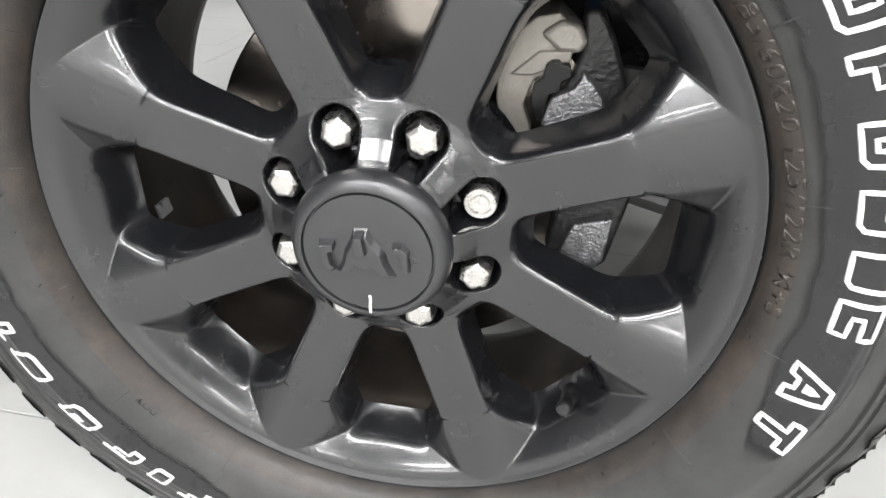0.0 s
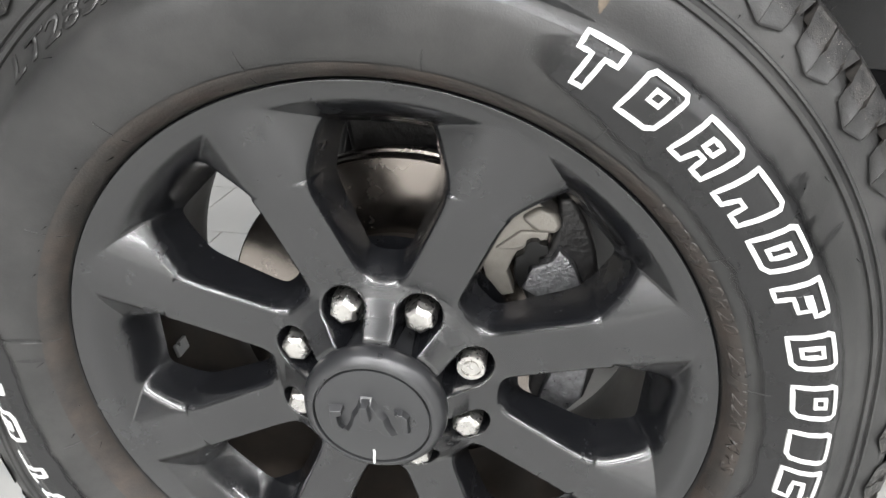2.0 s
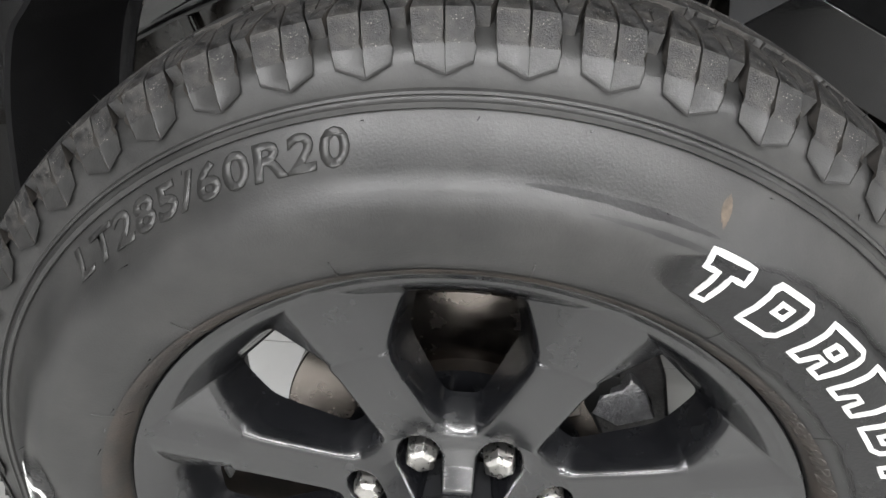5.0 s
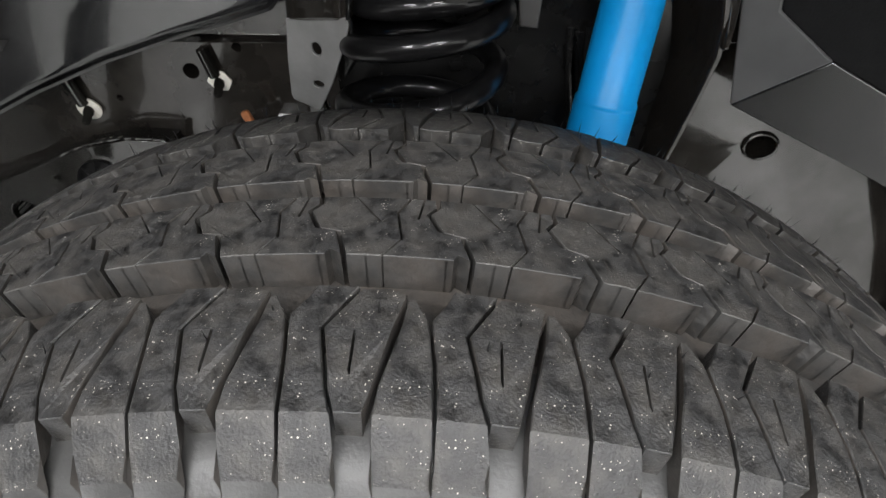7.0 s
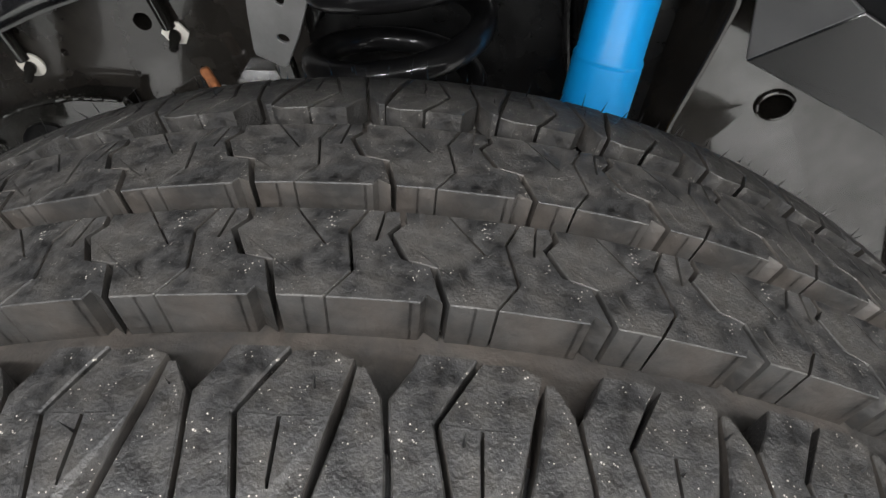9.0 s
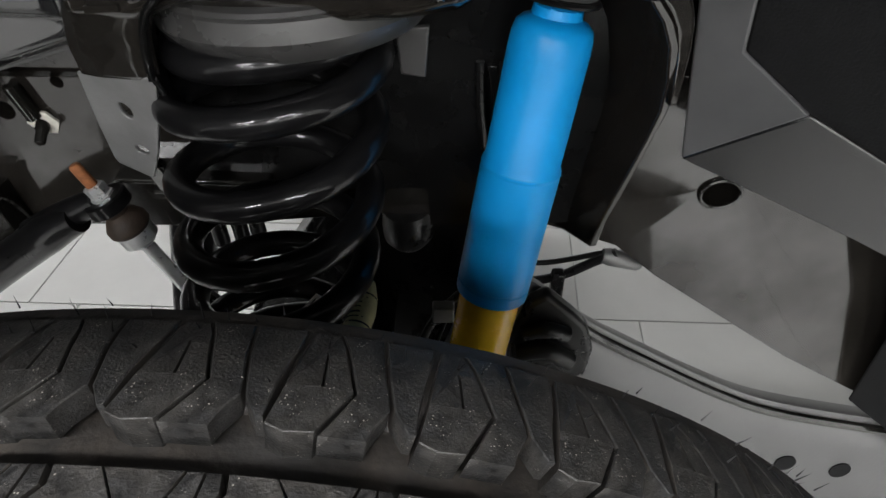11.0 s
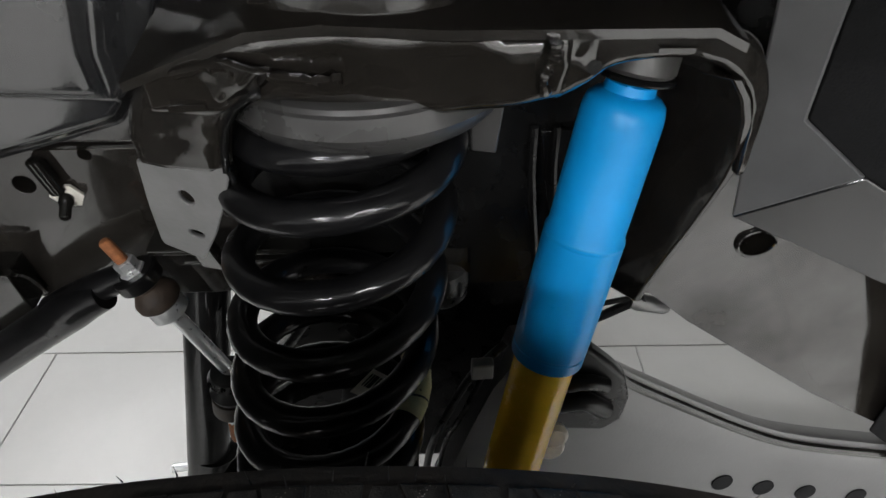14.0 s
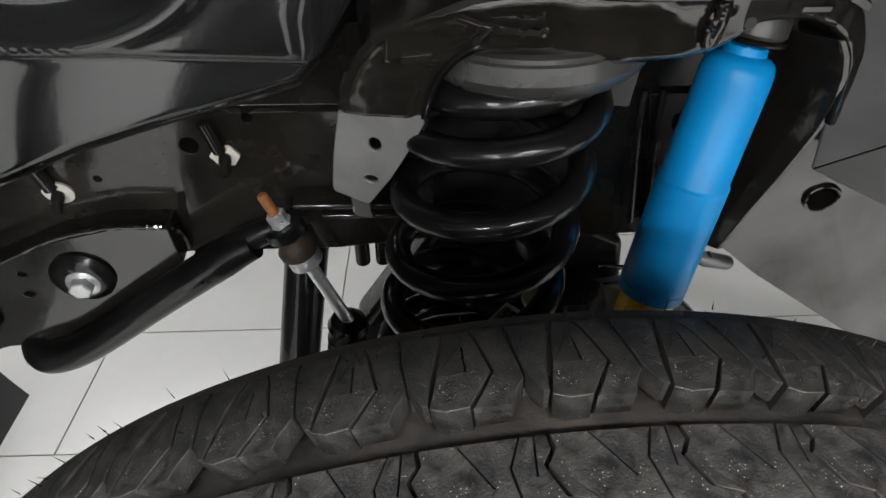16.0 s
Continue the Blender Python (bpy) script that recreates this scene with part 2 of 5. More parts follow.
def part(name, bm, mat, parent=None, label="", smooth=True, bevel=0.0, segs=2, angle=30):
    bm.transform(SETTING[-1])
    bmesh.ops.recalc_face_normals(bm, faces=bm.faces)
    me = bpy.data.meshes.new(name)
    bm.to_mesh(me)
    bm.free()
    me.materials.append(mat)
    ob = new(name, me)
    if smooth:
        for p in me.polygons:
            p.use_smooth = True
        me.set_sharp_from_angle(angle=radians(35))
    if bevel:
        md = ob.modifiers.new("bevel", "BEVEL")
        md.width, md.segments, md.limit_method, md.angle_limit = bevel, segs, "ANGLE", radians(angle)
        md.harden_normals = False
    if parent:
        ob.parent = parent
        if parent.type == "EMPTY":
            ob.matrix_parent_inverse = parent.matrix_basis.inverted()
    if label:
        ob["label"] = label
    return ob


def thing(name, base, label, category, group="", kind=""):
    ob = new(name)
    ob.empty_display_size = 0.02
    ob.matrix_basis = Matrix.Translation(SETTING[-1] @ Vector(base))
    return tagged(ob, label, category, group, kind)


def revolve(profile, seg=96, centre=HUB, a0=0.0, a1=360.0, bm=None):
    """Profile of (radius, y) turned round the wheel's axle."""
    bm = bm or bmesh.new()
    full = abs(a1 - a0) >= 359.9
    rings = []
    for i in range(seg if full else seg + 1):
        a = radians(a0 + (a1 - a0) * i / seg)
        rings.append([bm.verts.new((centre.x + r * math.cos(a), centre.y + y, centre.z + r * math.sin(a))) for r, y in profile])
    for i in range(len(rings) if full else len(rings) - 1):
        p, q = rings[i], rings[(i + 1) % len(rings)]
        for k in range(len(profile) - 1):
            bm.faces.new((p[k], q[k], q[k + 1], p[k + 1]))
    return bm


def lathe(profile, p0, p1, seg=32, bm=None):
    """Profile of (distance along p0-p1, radius) turned round that line; ends closed."""
    bm = bm or bmesh.new()
    p0, p1 = Vector(p0), Vector(p1)
    d = (p1 - p0).normalized()
    q = d.to_track_quat("Z", "Y").to_matrix()
    rings = []
    for s, r in profile:
        c = p0 + d * s
        rings.append([bm.verts.new(c + q @ Vector((r * math.cos(2 * math.pi * k / seg), r * math.sin(2 * math.pi * k / seg), 0))) for k in range(seg)])
    for a, b in zip(rings, rings[1:]):
        for k in range(seg):
            bm.faces.new((a[k], a[(k + 1) % seg], b[(k + 1) % seg], b[k]))
    bm.faces.new(rings[0])
    bm.faces.new(rings[-1])
    return bm


def rod(p0, p1, r, seg=24, bm=None):
    length = (Vector(p1) - Vector(p0)).length
    e = min(r * 0.15, length * 0.2)
    return lathe([(0, r - e), (e, r), (length - e, r), (length, r - e)], p0, p1, seg, bm)


def smooth_path(points, steps=8):
    """Catmull-Rom through the points."""
    pts = [Vector(p) for p in points]
    pts = [pts[0] * 2 - pts[1]] + pts + [pts[-1] * 2 - pts[-2]]
    out = []
    for i in range(1, len(pts) - 2):
        a, b, c, d = pts[i - 1:i + 3]
        for k in range(steps):
            t = k / steps
            out.append(0.5 * (2 * b + (c - a) * t + (2 * a - 5 * b + 4 * c - d) * t * t + (3 * b - a - 3 * c + d) * t ** 3))
    out.append(pts[-2])
    return out


def tube(points, radius, seg=14, bm=None, radii=None):
    bm = bm or bmesh.new()
    pts = [Vector(p) for p in points]
    up, rings = Vector((0.13, 0.2, 1)).normalized(), []
    for i, p in enumerate(pts):
        d = (pts[min(i + 1, len(pts) - 1)] - pts[max(i - 1, 0)]).normalized()
        s = d.cross(up).normalized()
        u = s.cross(d)
        up = u
        r = radii[i] if radii else radius
        rings.append([bm.verts.new(p + r * (math.cos(2 * math.pi * k / seg) * s + math.sin(2 * math.pi * k / seg) * u)) for k in range(seg)])
    for a, b in zip(rings, rings[1:]):
        for k in range(seg):
            bm.faces.new((a[k], a[(k + 1) % seg], b[(k + 1) % seg], b[k]))
    bm.faces.new(rings[0])
    bm.faces.new(rings[-1])
    return bm


def slab(outline, depth, bm=None, holes=()):
    """A plate: an outline of points in space, pushed back by the vector depth; holes are loops of points in its plane."""
    bm = bm or bmesh.new()
    depth = Vector(depth)
    loops = [outline, *holes]
    front = [[bm.verts.new(p) for p in lp] for lp in loops]
    back = [[bm.verts.new(Vector(p) + depth) for p in lp] for lp in loops]
    for side in (front, back):
        if len(side) == 1:
            bm.faces.new(side[0])
        else:
            edges = []
            for lp in side:
                for i in range(len(lp)):
                    edges.append(bm.edges.new((lp[i], lp[(i + 1) % len(lp)])))
            bmesh.ops.triangle_fill(bm, use_beauty=True, use_dissolve=False, edges=edges)
    for f, b in zip(front, back):
        for i in range(len(f)):
            j = (i + 1) % len(f)
            bm.faces.new((f[i], f[j], b[j], b[i]))
    return bm


def box(x0, x1, y0, y1, z0, z1, bm=None):
    return slab([(x0, y0, z0), (x1, y0, z0), (x1, y0, z1), (x0, y0, z1)], (0, y1 - y0, 0), bm)


def ring(cx, y, cz, r, n=16, sx=1.0, sz=1.0, turn=0.0):
    c, s = math.cos(turn), math.sin(turn)
    out = []
    for k in range(n):
        u, v = r * sx * math.cos(2 * math.pi * k / n), r * sz * math.sin(2 * math.pi * k / n)
        out.append((cx + c * u - s * v, y, cz + s * u + c * v))
    return out


def polar(r, degrees, y):
    """A point round the hub: degrees anticlockwise from +x as seen from the outer side."""
    a = radians(degrees)
    return Vector((r * math.cos(a), y, HUB.z + r * math.sin(a)))


# ---- room ----
floor = part("floor", box(-6, 6, -9, 6, -0.12, -0.004), M_GROUT, smooth=False)
tagged(floor, "light grey ceramic tiled showroom floor with thin joints", "floor", kind="structure")
# walls added to close the room; the white ones reflect onto the wheel
for name, bx in (("wall_north", (-6, 6, 6, 6.15, -0.1, CEIL)), ("wall_south", (-6, 6, -9.15, -9, -0.1, CEIL)), ("wall_west", (-6.15, -6, -9, 6, -0.1, CEIL)), ("wall_east", (6, 6.15, -9, 6, -0.1, CEIL))):
    tagged(part(name, box(*bx), M_WALL if name in ("wall_south", "wall_east") else M_GREYWALL, smooth=False), "plain painted wall added to close the showroom", "wall", kind="structure")
# unseen ceiling, kept dark so that less of it mirrors in the wheel
tagged(part("ceiling", box(-6.15, 6.15, -9.15, 6.15, CEIL, CEIL + 0.1), M_CEIL, smooth=False), "plain dark grey ceiling added over the showroom", "ceiling", kind="structure")
for lx, ly, lw in LAMPS:
    lt = thing("ceiling_light", (lx, ly, CEIL), "long white ceiling light panel in a thin frame, out of view", "light", "ceiling lights")
    part("frame", box(lx - 0.6, lx + 0.6, ly - 0.145, ly + 0.145, CEIL - 0.045, CEIL - 0.002), M_WALL, lt, smooth=False)
    part("diffuser", box(lx - 0.57, lx + 0.57, ly - 0.12, ly + 0.12, CEIL - 0.055, CEIL - 0.047), M_LAMP, lt, smooth=False)

# ---- wheel: tyre ----
wheel = thing("wheel", (0, 0.026, 0), "black eight-spoke alloy truck wheel with a white-lettered all-terrain tyre", "wheel")
TC = 0.025          # middle of the tread across the tyre
PITCHES, PHASE = 57, 0.0
PITCH = 360.0 / PITCHES


def crown(y):
    """Radius of the tread's outer surface."""
    d = abs(y - TC)
    r = 0.4355 - d * d / 1.35
    if d > 0.085:
        r -= (4.0 if y < TC else 1.6) * (d - 0.085) ** 2
    return r


SIDE = [(0.2735, -0.106), (0.2752, -0.1150), (0.2775, -0.1235), (0.284, -0.1325), (0.297, -0.1395), (0.312, -0.1440), (0.326, -0.1465), (0.336, -0.1455), (0.344, -0.1405),
        (0.351, -0.1325), (0.360, -0.1225), (0.370, -0.1140), (0.3755, -0.1105), (0.3765, -0.1122), (0.3795, -0.1118), (0.3805, -0.1098), (0.3825, -0.1086), (0.3835, -0.1102), (0.3850, -0.1096), (0.3860, -0.1070),
        (0.3960, -0.1056), (0.4040, -0.1003), (0.4085, -0.0955), (0.4130, -0.0860), (0.4195, -0.0700), (0.4205, -0.0600)]


def sag(x, y, z):
    """How far the loaded lower sidewall swells outwards at a point of the tyre."""
    r = math.hypot(x, z - HUB.z)
    w = min(max(((HUB.z - z) / r + 0.15) / 0.57, 0.0), 1.1)
    w = w * w * (3 - 2 * w) if w < 1 else w
    h = np.interp(r, [0.285, 0.34, 0.37, 0.388, 0.402, 0.435], [0.0, 0.30, 0.85, 1.0, 0.98, 0.6])
    return 0.033 * w * float(h) * min(max((TC - y) / 0.10, 0.0), 1.0)


def swell(bm):
    for v in bm.verts:
        v.co.y -= sag(*v.co)
    return bm


def side_y(r):
    """How far out the sidewall stands at radius r."""
    for (r0, y0), (r1, y1) in zip(SIDE, SIDE[1:]):
        if r0 <= r <= r1:
            return y0 + (y1 - y0) * (r - r0) / (r1 - r0)
    return SIDE[-1][1]


groove = [(crown(y) - 0.0155, y) for y in (-0.052, -0.03, 0.0, 0.026, 0.052, 0.082, 0.104)]
inner_side = [(r, 2 * TC - y) for r, y in reversed(SIDE) if r > 0.33] + [(0.322, 0.182), (0.312, 0.172), (0.303, 0.158), (0.293, 0.141), (0.283, 0.127)]
tyre = part("tyre", swell(revolve(SIDE, 220)), M_SIDE, wheel, "grey-black dusty rubber sidewall")
part("tread_base", swell(revolve([SIDE[-1], *groove, inner_side[0]], 180)), M_CARCASS, tyre)
part("rear_shoulder_base", revolve([(crown(y) - d, y) for y, d in ((0.104, 0.0125), (0.112, 0.0065), (0.120, 0.0040), (0.130, 0.0030), (0.140, 0.0030), (0.146, 0.0040))] + [(0.402, 0.155)], 240), M_CARCASS, tyre)
part("inner_sidewall", revolve(inner_side, 120), M_SIDE, tyre)
part("bead_band", swell(revolve([(0.2754, -0.1160), (0.2776, -0.1241), (0.2842, -0.1331), (0.2880, -0.1353)], 220)), M_BROWN, tyre, "brown-tinted rubber band beside the rim")


def on_tread(u, y, r):
    a = radians(90 - u)
    return (r * math.cos(a), y, HUB.z + r * math.sin(a))


def tread_block(outline, sink=0.0155):
    """A block from (u, y) corners on the tread, u in degrees clockwise from the top; softened upper edge."""
    bm = bmesh.new()
    n = len(outline)
    cu, cy = sum(p[0] for p in outline) / n, sum(p[1] for p in outline) / n
    low, mid, top = [], [], []
    for u, y in outline:
        r = crown(y)
        low.append(bm.verts.new(on_tread(u, y, r - sink)))
        mid.append(bm.verts.new(on_tread(u, y, r - 0.0004)))
        du, dy = cu - u, cy - y
        ln = math.hypot(du * 0.0076, dy) or 1
        k = 0.0003 / ln
        top.append(bm.verts.new(on_tread(u + du * k, y + dy * k, r)))
    for a, b in ((low, mid), (mid, top)):
        for i in range(n):
            j = (i + 1) % n
            bm.faces.new((a[i], a[j], b[j], b[i]))
    bm.faces.new(top)
    return bm


def lug(left, right, stations):
    """A shoulder lug that runs over the edge of the tread: stations of (r, y), with its left and right u at each."""
    bm = bmesh.new()
    rows = []
    for (r, y), ul, ur in zip(stations, left, right):
        w = ur - ul
        e = min(0.14, w * 0.2)
        deep = 0.0125 if r > 0.4175 else 0.009 if r > 0.41 else 0.0022
        nrm = Vector((0, -0.35, 0.94)) if r > 0.4175 else Vector((0, -0.8, 0.6))
        row = []
        for u, d in ((ul, -deep), (ul, -0.0005), (ul + e * 0.5, 0), (ur - e * 0.5, 0), (ur, -0.0005), (ur, -deep)):
            row.append(bm.verts.new(on_tread(u, y - nrm.y * d * (0 if r > 0.425 else 1), r + d * nrm.z)))
        rows.append(row)
    for a, b in zip(rows, rows[1:]):
        for k in range(5):
            bm.faces.new((a[k], a[k + 1], b[k + 1], b[k]))
    bm.faces.new(rows[0])
    bm.faces.new(rows[-1])
    return bm


SY = (-0.0385, -0.0435, -0.0515, -0.0570, -0.0680, -0.0775, -0.0860)
ST = [(crown(y), y) for y in SY] + [(0.4160, -0.0930), (0.4075, -0.0988), (0.4000, -0.1042), (0.3942, -0.1073)]


def shoulder_set():
    """One pitch of the shoulder: two lugs parted by a slit, and a block with its own slit over the notch."""
    a = lug([0.96, 0.74, 0.12, 0.20, 0.44, 0.56, 0.64, 0.70, 0.71, 0.77, 0.83], [2.95, 2.55, 1.98, 1.60, 1.95, 2.25, 2.66, 2.90, 3.05, 2.95, 0.98], ST)
    b = lug([-1.05, -1.15, -1.25, -1.55, -1.85, -1.95, -1.85, -1.75, -1.55, 0.60], [-0.74, -0.10, 0.02, 0.26, 0.38, 0.46, 0.54, 0.71, 0.77, 0.83], ST[1:])
    f = tread_block([(3.12, -0.0395), (4.36, -0.0387), (5.16, -0.0412), (4.72, -0.0570), (4.30, -0.0747), (3.95, -0.0858), (2.82, -0.0858), (2.42, -0.0784), (2.30, -0.07302), (3.14, -0.07302), (3.18, -0.0745), (3.26, -0.0745), (3.20, -0.0575), (3.06, -0.0575), (3.12, -0.0730), (2.30, -0.0730), (1.78, -0.0570)])
    return [a, b, f]


Z = [(-0.55, 1.0), (-0.44, 0.86), (-0.94, 0.72), (-0.20, 0.42), (0.92, 0.36), (1.48, 0.0)]
S = [(-1.95, 1.0), (-2.55, 0.72), (-2.12, 0.27), (-2.95, 0.0)]


def rib_set(y0, y1, shift):
    """Two interlocking blocks of a centre rib between its edges y0 and y1."""
    h = y1 - y0

    def line(path, off):
        return [(u + off + shift, y0 + v * h) for u, v in path]

    def slit(u0, v0, u1, v1, w=0.06):
        return [(u0 - w + shift, y0 + v0 * h), (u1 - w + shift, y0 + v1 * h), (u1 + w + shift, y0 + v1 * h), (u0 + w + shift, y0 + v0 * h)]

    rear1 = slit(-4.95, 1.0, -3.35, 0.55)
    front1 = slit(-3.75, 0.0, -4.35, 0.33)
    first = line(Z, -PITCH + 0.13)[::-1] + rear1 + line(S, -0.055) + front1
    rear2 = slit(-1.25, 1.0, -1.45, 0.62)
    front2 = slit(0.20, 0.0, -1.0, 0.26)
    second = line(S, 0.055)[::-1] + rear2 + line(Z, -0.13) + [(0.75 + shift, y0 + 0.0030), (0.55 + shift, y0)] + front2
    return [tread_block(first), tread_block(second)]


def mirror_rear(bm):
    for v in bm.verts:
        v.co.y = 2 * TC - v.co.y
        v.co.x = -v.co.x
    bmesh.ops.rotate(bm, verts=bm.verts, cent=HUB, matrix=Matrix.Rotation(radians(3.1), 3, "Y"))
    return bm


sets = shoulder_set() + rib_set(-0.0215, 0.0163, 0.3) + rib_set(0.0305, 0.0730, -2.3) + [mirror_rear(b) for b in shoulder_set()]
meshes = []
for bm in sets:
    bmesh.ops.recalc_face_normals(bm, faces=bm.faces)
    me = bpy.data.meshes.new("tread_block")
    bm.to_mesh(me)
    bm.free()
    me.materials.append(M_TREAD)
    me.materials.append(M_WALLRUB)
    me.materials.append(M_SIDE)
    for p in me.polygons:
        out = Vector((p.center.x, 0, p.center.z - HUB.z)).normalized()
        side = abs(p.center.y - TC) > 0.055
        if abs(p.normal.dot(out)) < 0.5 and (not side or p.normal.y * (TC - p.center.y) > 0.25 or abs(p.normal.y) < 0.3):
            p.material_index = 1
        elif side and math.hypot(p.center.x, p.center.z - HUB.z) < 0.4100:
            p.material_index = 2
    if len(me.polygons) > 40:
        for p in me.polygons:
            p.use_smooth = True
        me.set_sharp_from_angle(angle=radians(26))
    meshes.append(me)
verts, faces = [], []
for k in range(PITCHES):
    turn = Matrix.Translation(HUB) @ Matrix.Rotation(radians(PHASE + k * PITCH), 4, "Y") @ Matrix.Translation(-HUB)
    ang = (PHASE + k * PITCH + 180) % 360 - 180
    for i, me in enumerate(meshes):
        if -75 < ang < 75:
            ob = new("tread_block", me)
            ob.parent = tyre
            ob.matrix_basis = turn
        else:
            off = len(verts)
            for v in me.vertices:
                p = turn @ v.co
                verts.append((p.x, p.y - sag(p.x, p.y, p.z), max(p.z, 0.001)))
            faces += [tuple(off + x for x in p.vertices) for p in me.polygons]
me = bpy.data.meshes.new("lower_tread")
me.from_pydata(verts, [], faces)
me.materials.append(M_TREAD)
ob = new("lower_tread", me)
ob.parent = tyre
ob["kind"] = "stuff"


# raised figures and outlined shapes on the sidewall
def on_side(angle, r, lift):
    a = radians(angle)
    p = Vector((r * math.cos(a), side_y(r) - lift, HUB.z + r * math.sin(a)))
    p.y -= sag(p.x, p.y, p.z)
    return p


def outline_shape(loops, angle, r0, height, width, lift=0.0019, stroke=0.0033, bm=None):
    """Raised strokes along closed loops; a loop's x runs clockwise along the tyre, its y outwards, both 0 to 1."""
    bm = bm or bmesh.new()
    for lp in loops:
        fine = []
        for (xa, ya), (xb, yb) in zip(lp, lp[1:] + lp[:1]):
            n = max(1, int(math.hypot((xb - xa) * width, (yb - ya) * height) / 0.004))
            fine += [(xa + (xb - xa) * i / n, ya + (yb - ya) * i / n) for i in range(n)]
        pts = [Vector((x * width, y * height)) for x, y in fine]
        n = len(pts)
        rows = []
        for i in range(n):
            t = pts[(i + 1) % n] - pts[i - 1]
            t = t.normalized() if t.length > 1e-9 else Vector((1, 0))
            nn = Vector((-t.y, t.x)) * stroke / 2
            row = []
            for off, lf in ((-1.0, 0.0), (-0.85, lift), (0.85, lift), (1.0, 0.0)):
                p = pts[i] + nn * off
                r = r0 + p.y
                row.append(bm.verts.new(on_side(angle - math.degrees(p.x / (r0 + height / 2)), r, lf)))
            rows.append(row)
        for i in range(n):
            a, b = rows[i], rows[(i + 1) % n]
            for k in range(3):
                bm.faces.new((a[k], a[k + 1], b[k + 1], b[k]))
    return bm


def filled_shape(loop, angle, r0, height, width, lift=0.0011):
    bm = bmesh.new()
    top = [bm.verts.new(on_side(angle - math.degrees(x * width / (r0 + height / 2)), r0 + y * height, lift)) for x, y in loop]
    bm.faces.new(top)
    return bm


BAR = [(0, 0), (0.82, 0), (0.98, 0.12), (1, 0.9), (0.92, 1), (0.1, 1), (0, 0.88)]
SLOT = [(0.36, 0.26), (0.62, 0.26), (0.64, 0.72), (0.36, 0.72)]
FORK = [(0, 0), (0.34, 0), (0.4, 0.34), (0.6, 0.34), (0.68, 0), (1, 0), (1, 0.9), (0.9, 1), (0, 1)]
STEP = [(0, 0), (1, 0), (1, 0.32), (0.42, 0.34), (0.42, 0.62), (1, 0.64), (1, 1), (0, 1)]
CUT = [(0, 0), (0.36, 0), (0.36, 0.36), (0.8, 0.36), (0.8, 0.62), (0.36, 0.62), (0.4, 0.7), (1, 0.7), (1, 1), (0, 1)]
TEE = [(0.34, 0), (0.66, 0), (0.66, 0.68), (1, 0.68), (1, 1), (0, 1), (0, 0.68), (0.34, 0.68)]
AY = [(0, 0), (0.3, 0), (0.36, 0.2), (0.64, 0.2), (0.7, 0), (1, 0), (0.7, 1), (0.3, 1)]
AYE = [(0.42, 0.42), (0.58, 0.42), (0.5, 0.72)]
SMALL = [(0.36, 0.5), (0.64, 0.5), (0.64, 0.74), (0.36, 0.74)]
def side_band(a0, a1, r0, r1, n=90, lift=0.0005):
    bm = bmesh.new()
    fade = bm.verts.layers.float.new("fade")
    rows = []
    for i in range(n + 1):
        t = i / n
        ends = min(1.0, 6 * t, 6 * (1 - t)) ** 0.5 if 0 < t < 1 else 0.12
        mid = (r0 + r1) / 2
        rows.append([bm.verts.new(on_side(a0 + (a1 - a0) * t, mid + (r - mid) * ends, lift)) for r in [r0 + (r1 - r0) * k / 30 for k in range(31)]])
        for k, v in enumerate(rows[-1]):
            v[fade] = min(1.0, k / 5, (30 - k) / 5, t * 16, (1 - t) * 16)
    for p, q in zip(rows, rows[1:]):
        for k in range(30):
            bm.faces.new((p[k], p[k + 1], q[k + 1], q[k]))
    return bm


part("buffed_band", side_band(69, -27, 0.2925, 0.3535), M_BUFFED, tyre, "clean black band behind the white outlines")
part("buffed_band", side_band(-112, -202, 0.308, 0.3640), M_BUFFED, tyre, "clean black band behind the white outlines")


def leaned(loops, lean):
    return [[(x + lean * y, y) for x, y in lp] for lp in loops]


# ten outlined shapes, then two letters: shape, start, width
row = [([TEE], 65.6, 0.030), ([BAR, SMALL], 58.6, 0.032), ([FORK, SMALL], 51.2, 0.035), ([FORK], 44.0, 0.035), ([BAR, SLOT], 36.6, 0.033), ([CUT], 29.4, 0.031), ([BAR, SLOT], 22.2, 0.033), ([BAR, SMALL], 14.6, 0.033), ([BAR], 7.2, 0.031), ([STEP], 0.9, 0.030), ([AY, AYE], -9.0, 0.037), ([TEE], -16.8, 0.031)]
for loops, ang, w in row:
    loops, ang, w = leaned(loops, 0.16), ang - 0.7, w * 0.82
    part("raised_shape", filled_shape(loops[0], ang, 0.3142 if ang > -5 else 0.3068, 0.0278, w), M_BLACKRUB, tyre, smooth=False)
    part("white_outline", outline_shape(loops, ang, 0.3142 if ang > -5 else 0.3068, 0.0278, w), M_WHITE, tyre, "raised white rubber outline")
# lower shapes of another form
low = [([CUT], -121.0, 0.030), ([BAR], -129.3, 0.017), ([CUT], -135.0, 0.030), ([BAR, SMALL], -143.8, 0.031), ([BAR], -154.6, 0.031), ([TEE], -162.2, 0.029), ([BAR, SLOT], -171.4, 0.032), ([FORK], 179.5, 0.032), ([BAR, SMALL], 170.5, 0.031)]
for loops, ang, w in low:
    loops = leaned(loops, 0.16)
    part("raised_shape", filled_shape(loops[0], ang, 0.3275, 0.0270, w), M_BLACKRUB, tyre, smooth=False)
    part("white_outline", outline_shape(loops, ang, 0.3275, 0.0270, w), M_WHITE, tyre, "raised white rubber outline")


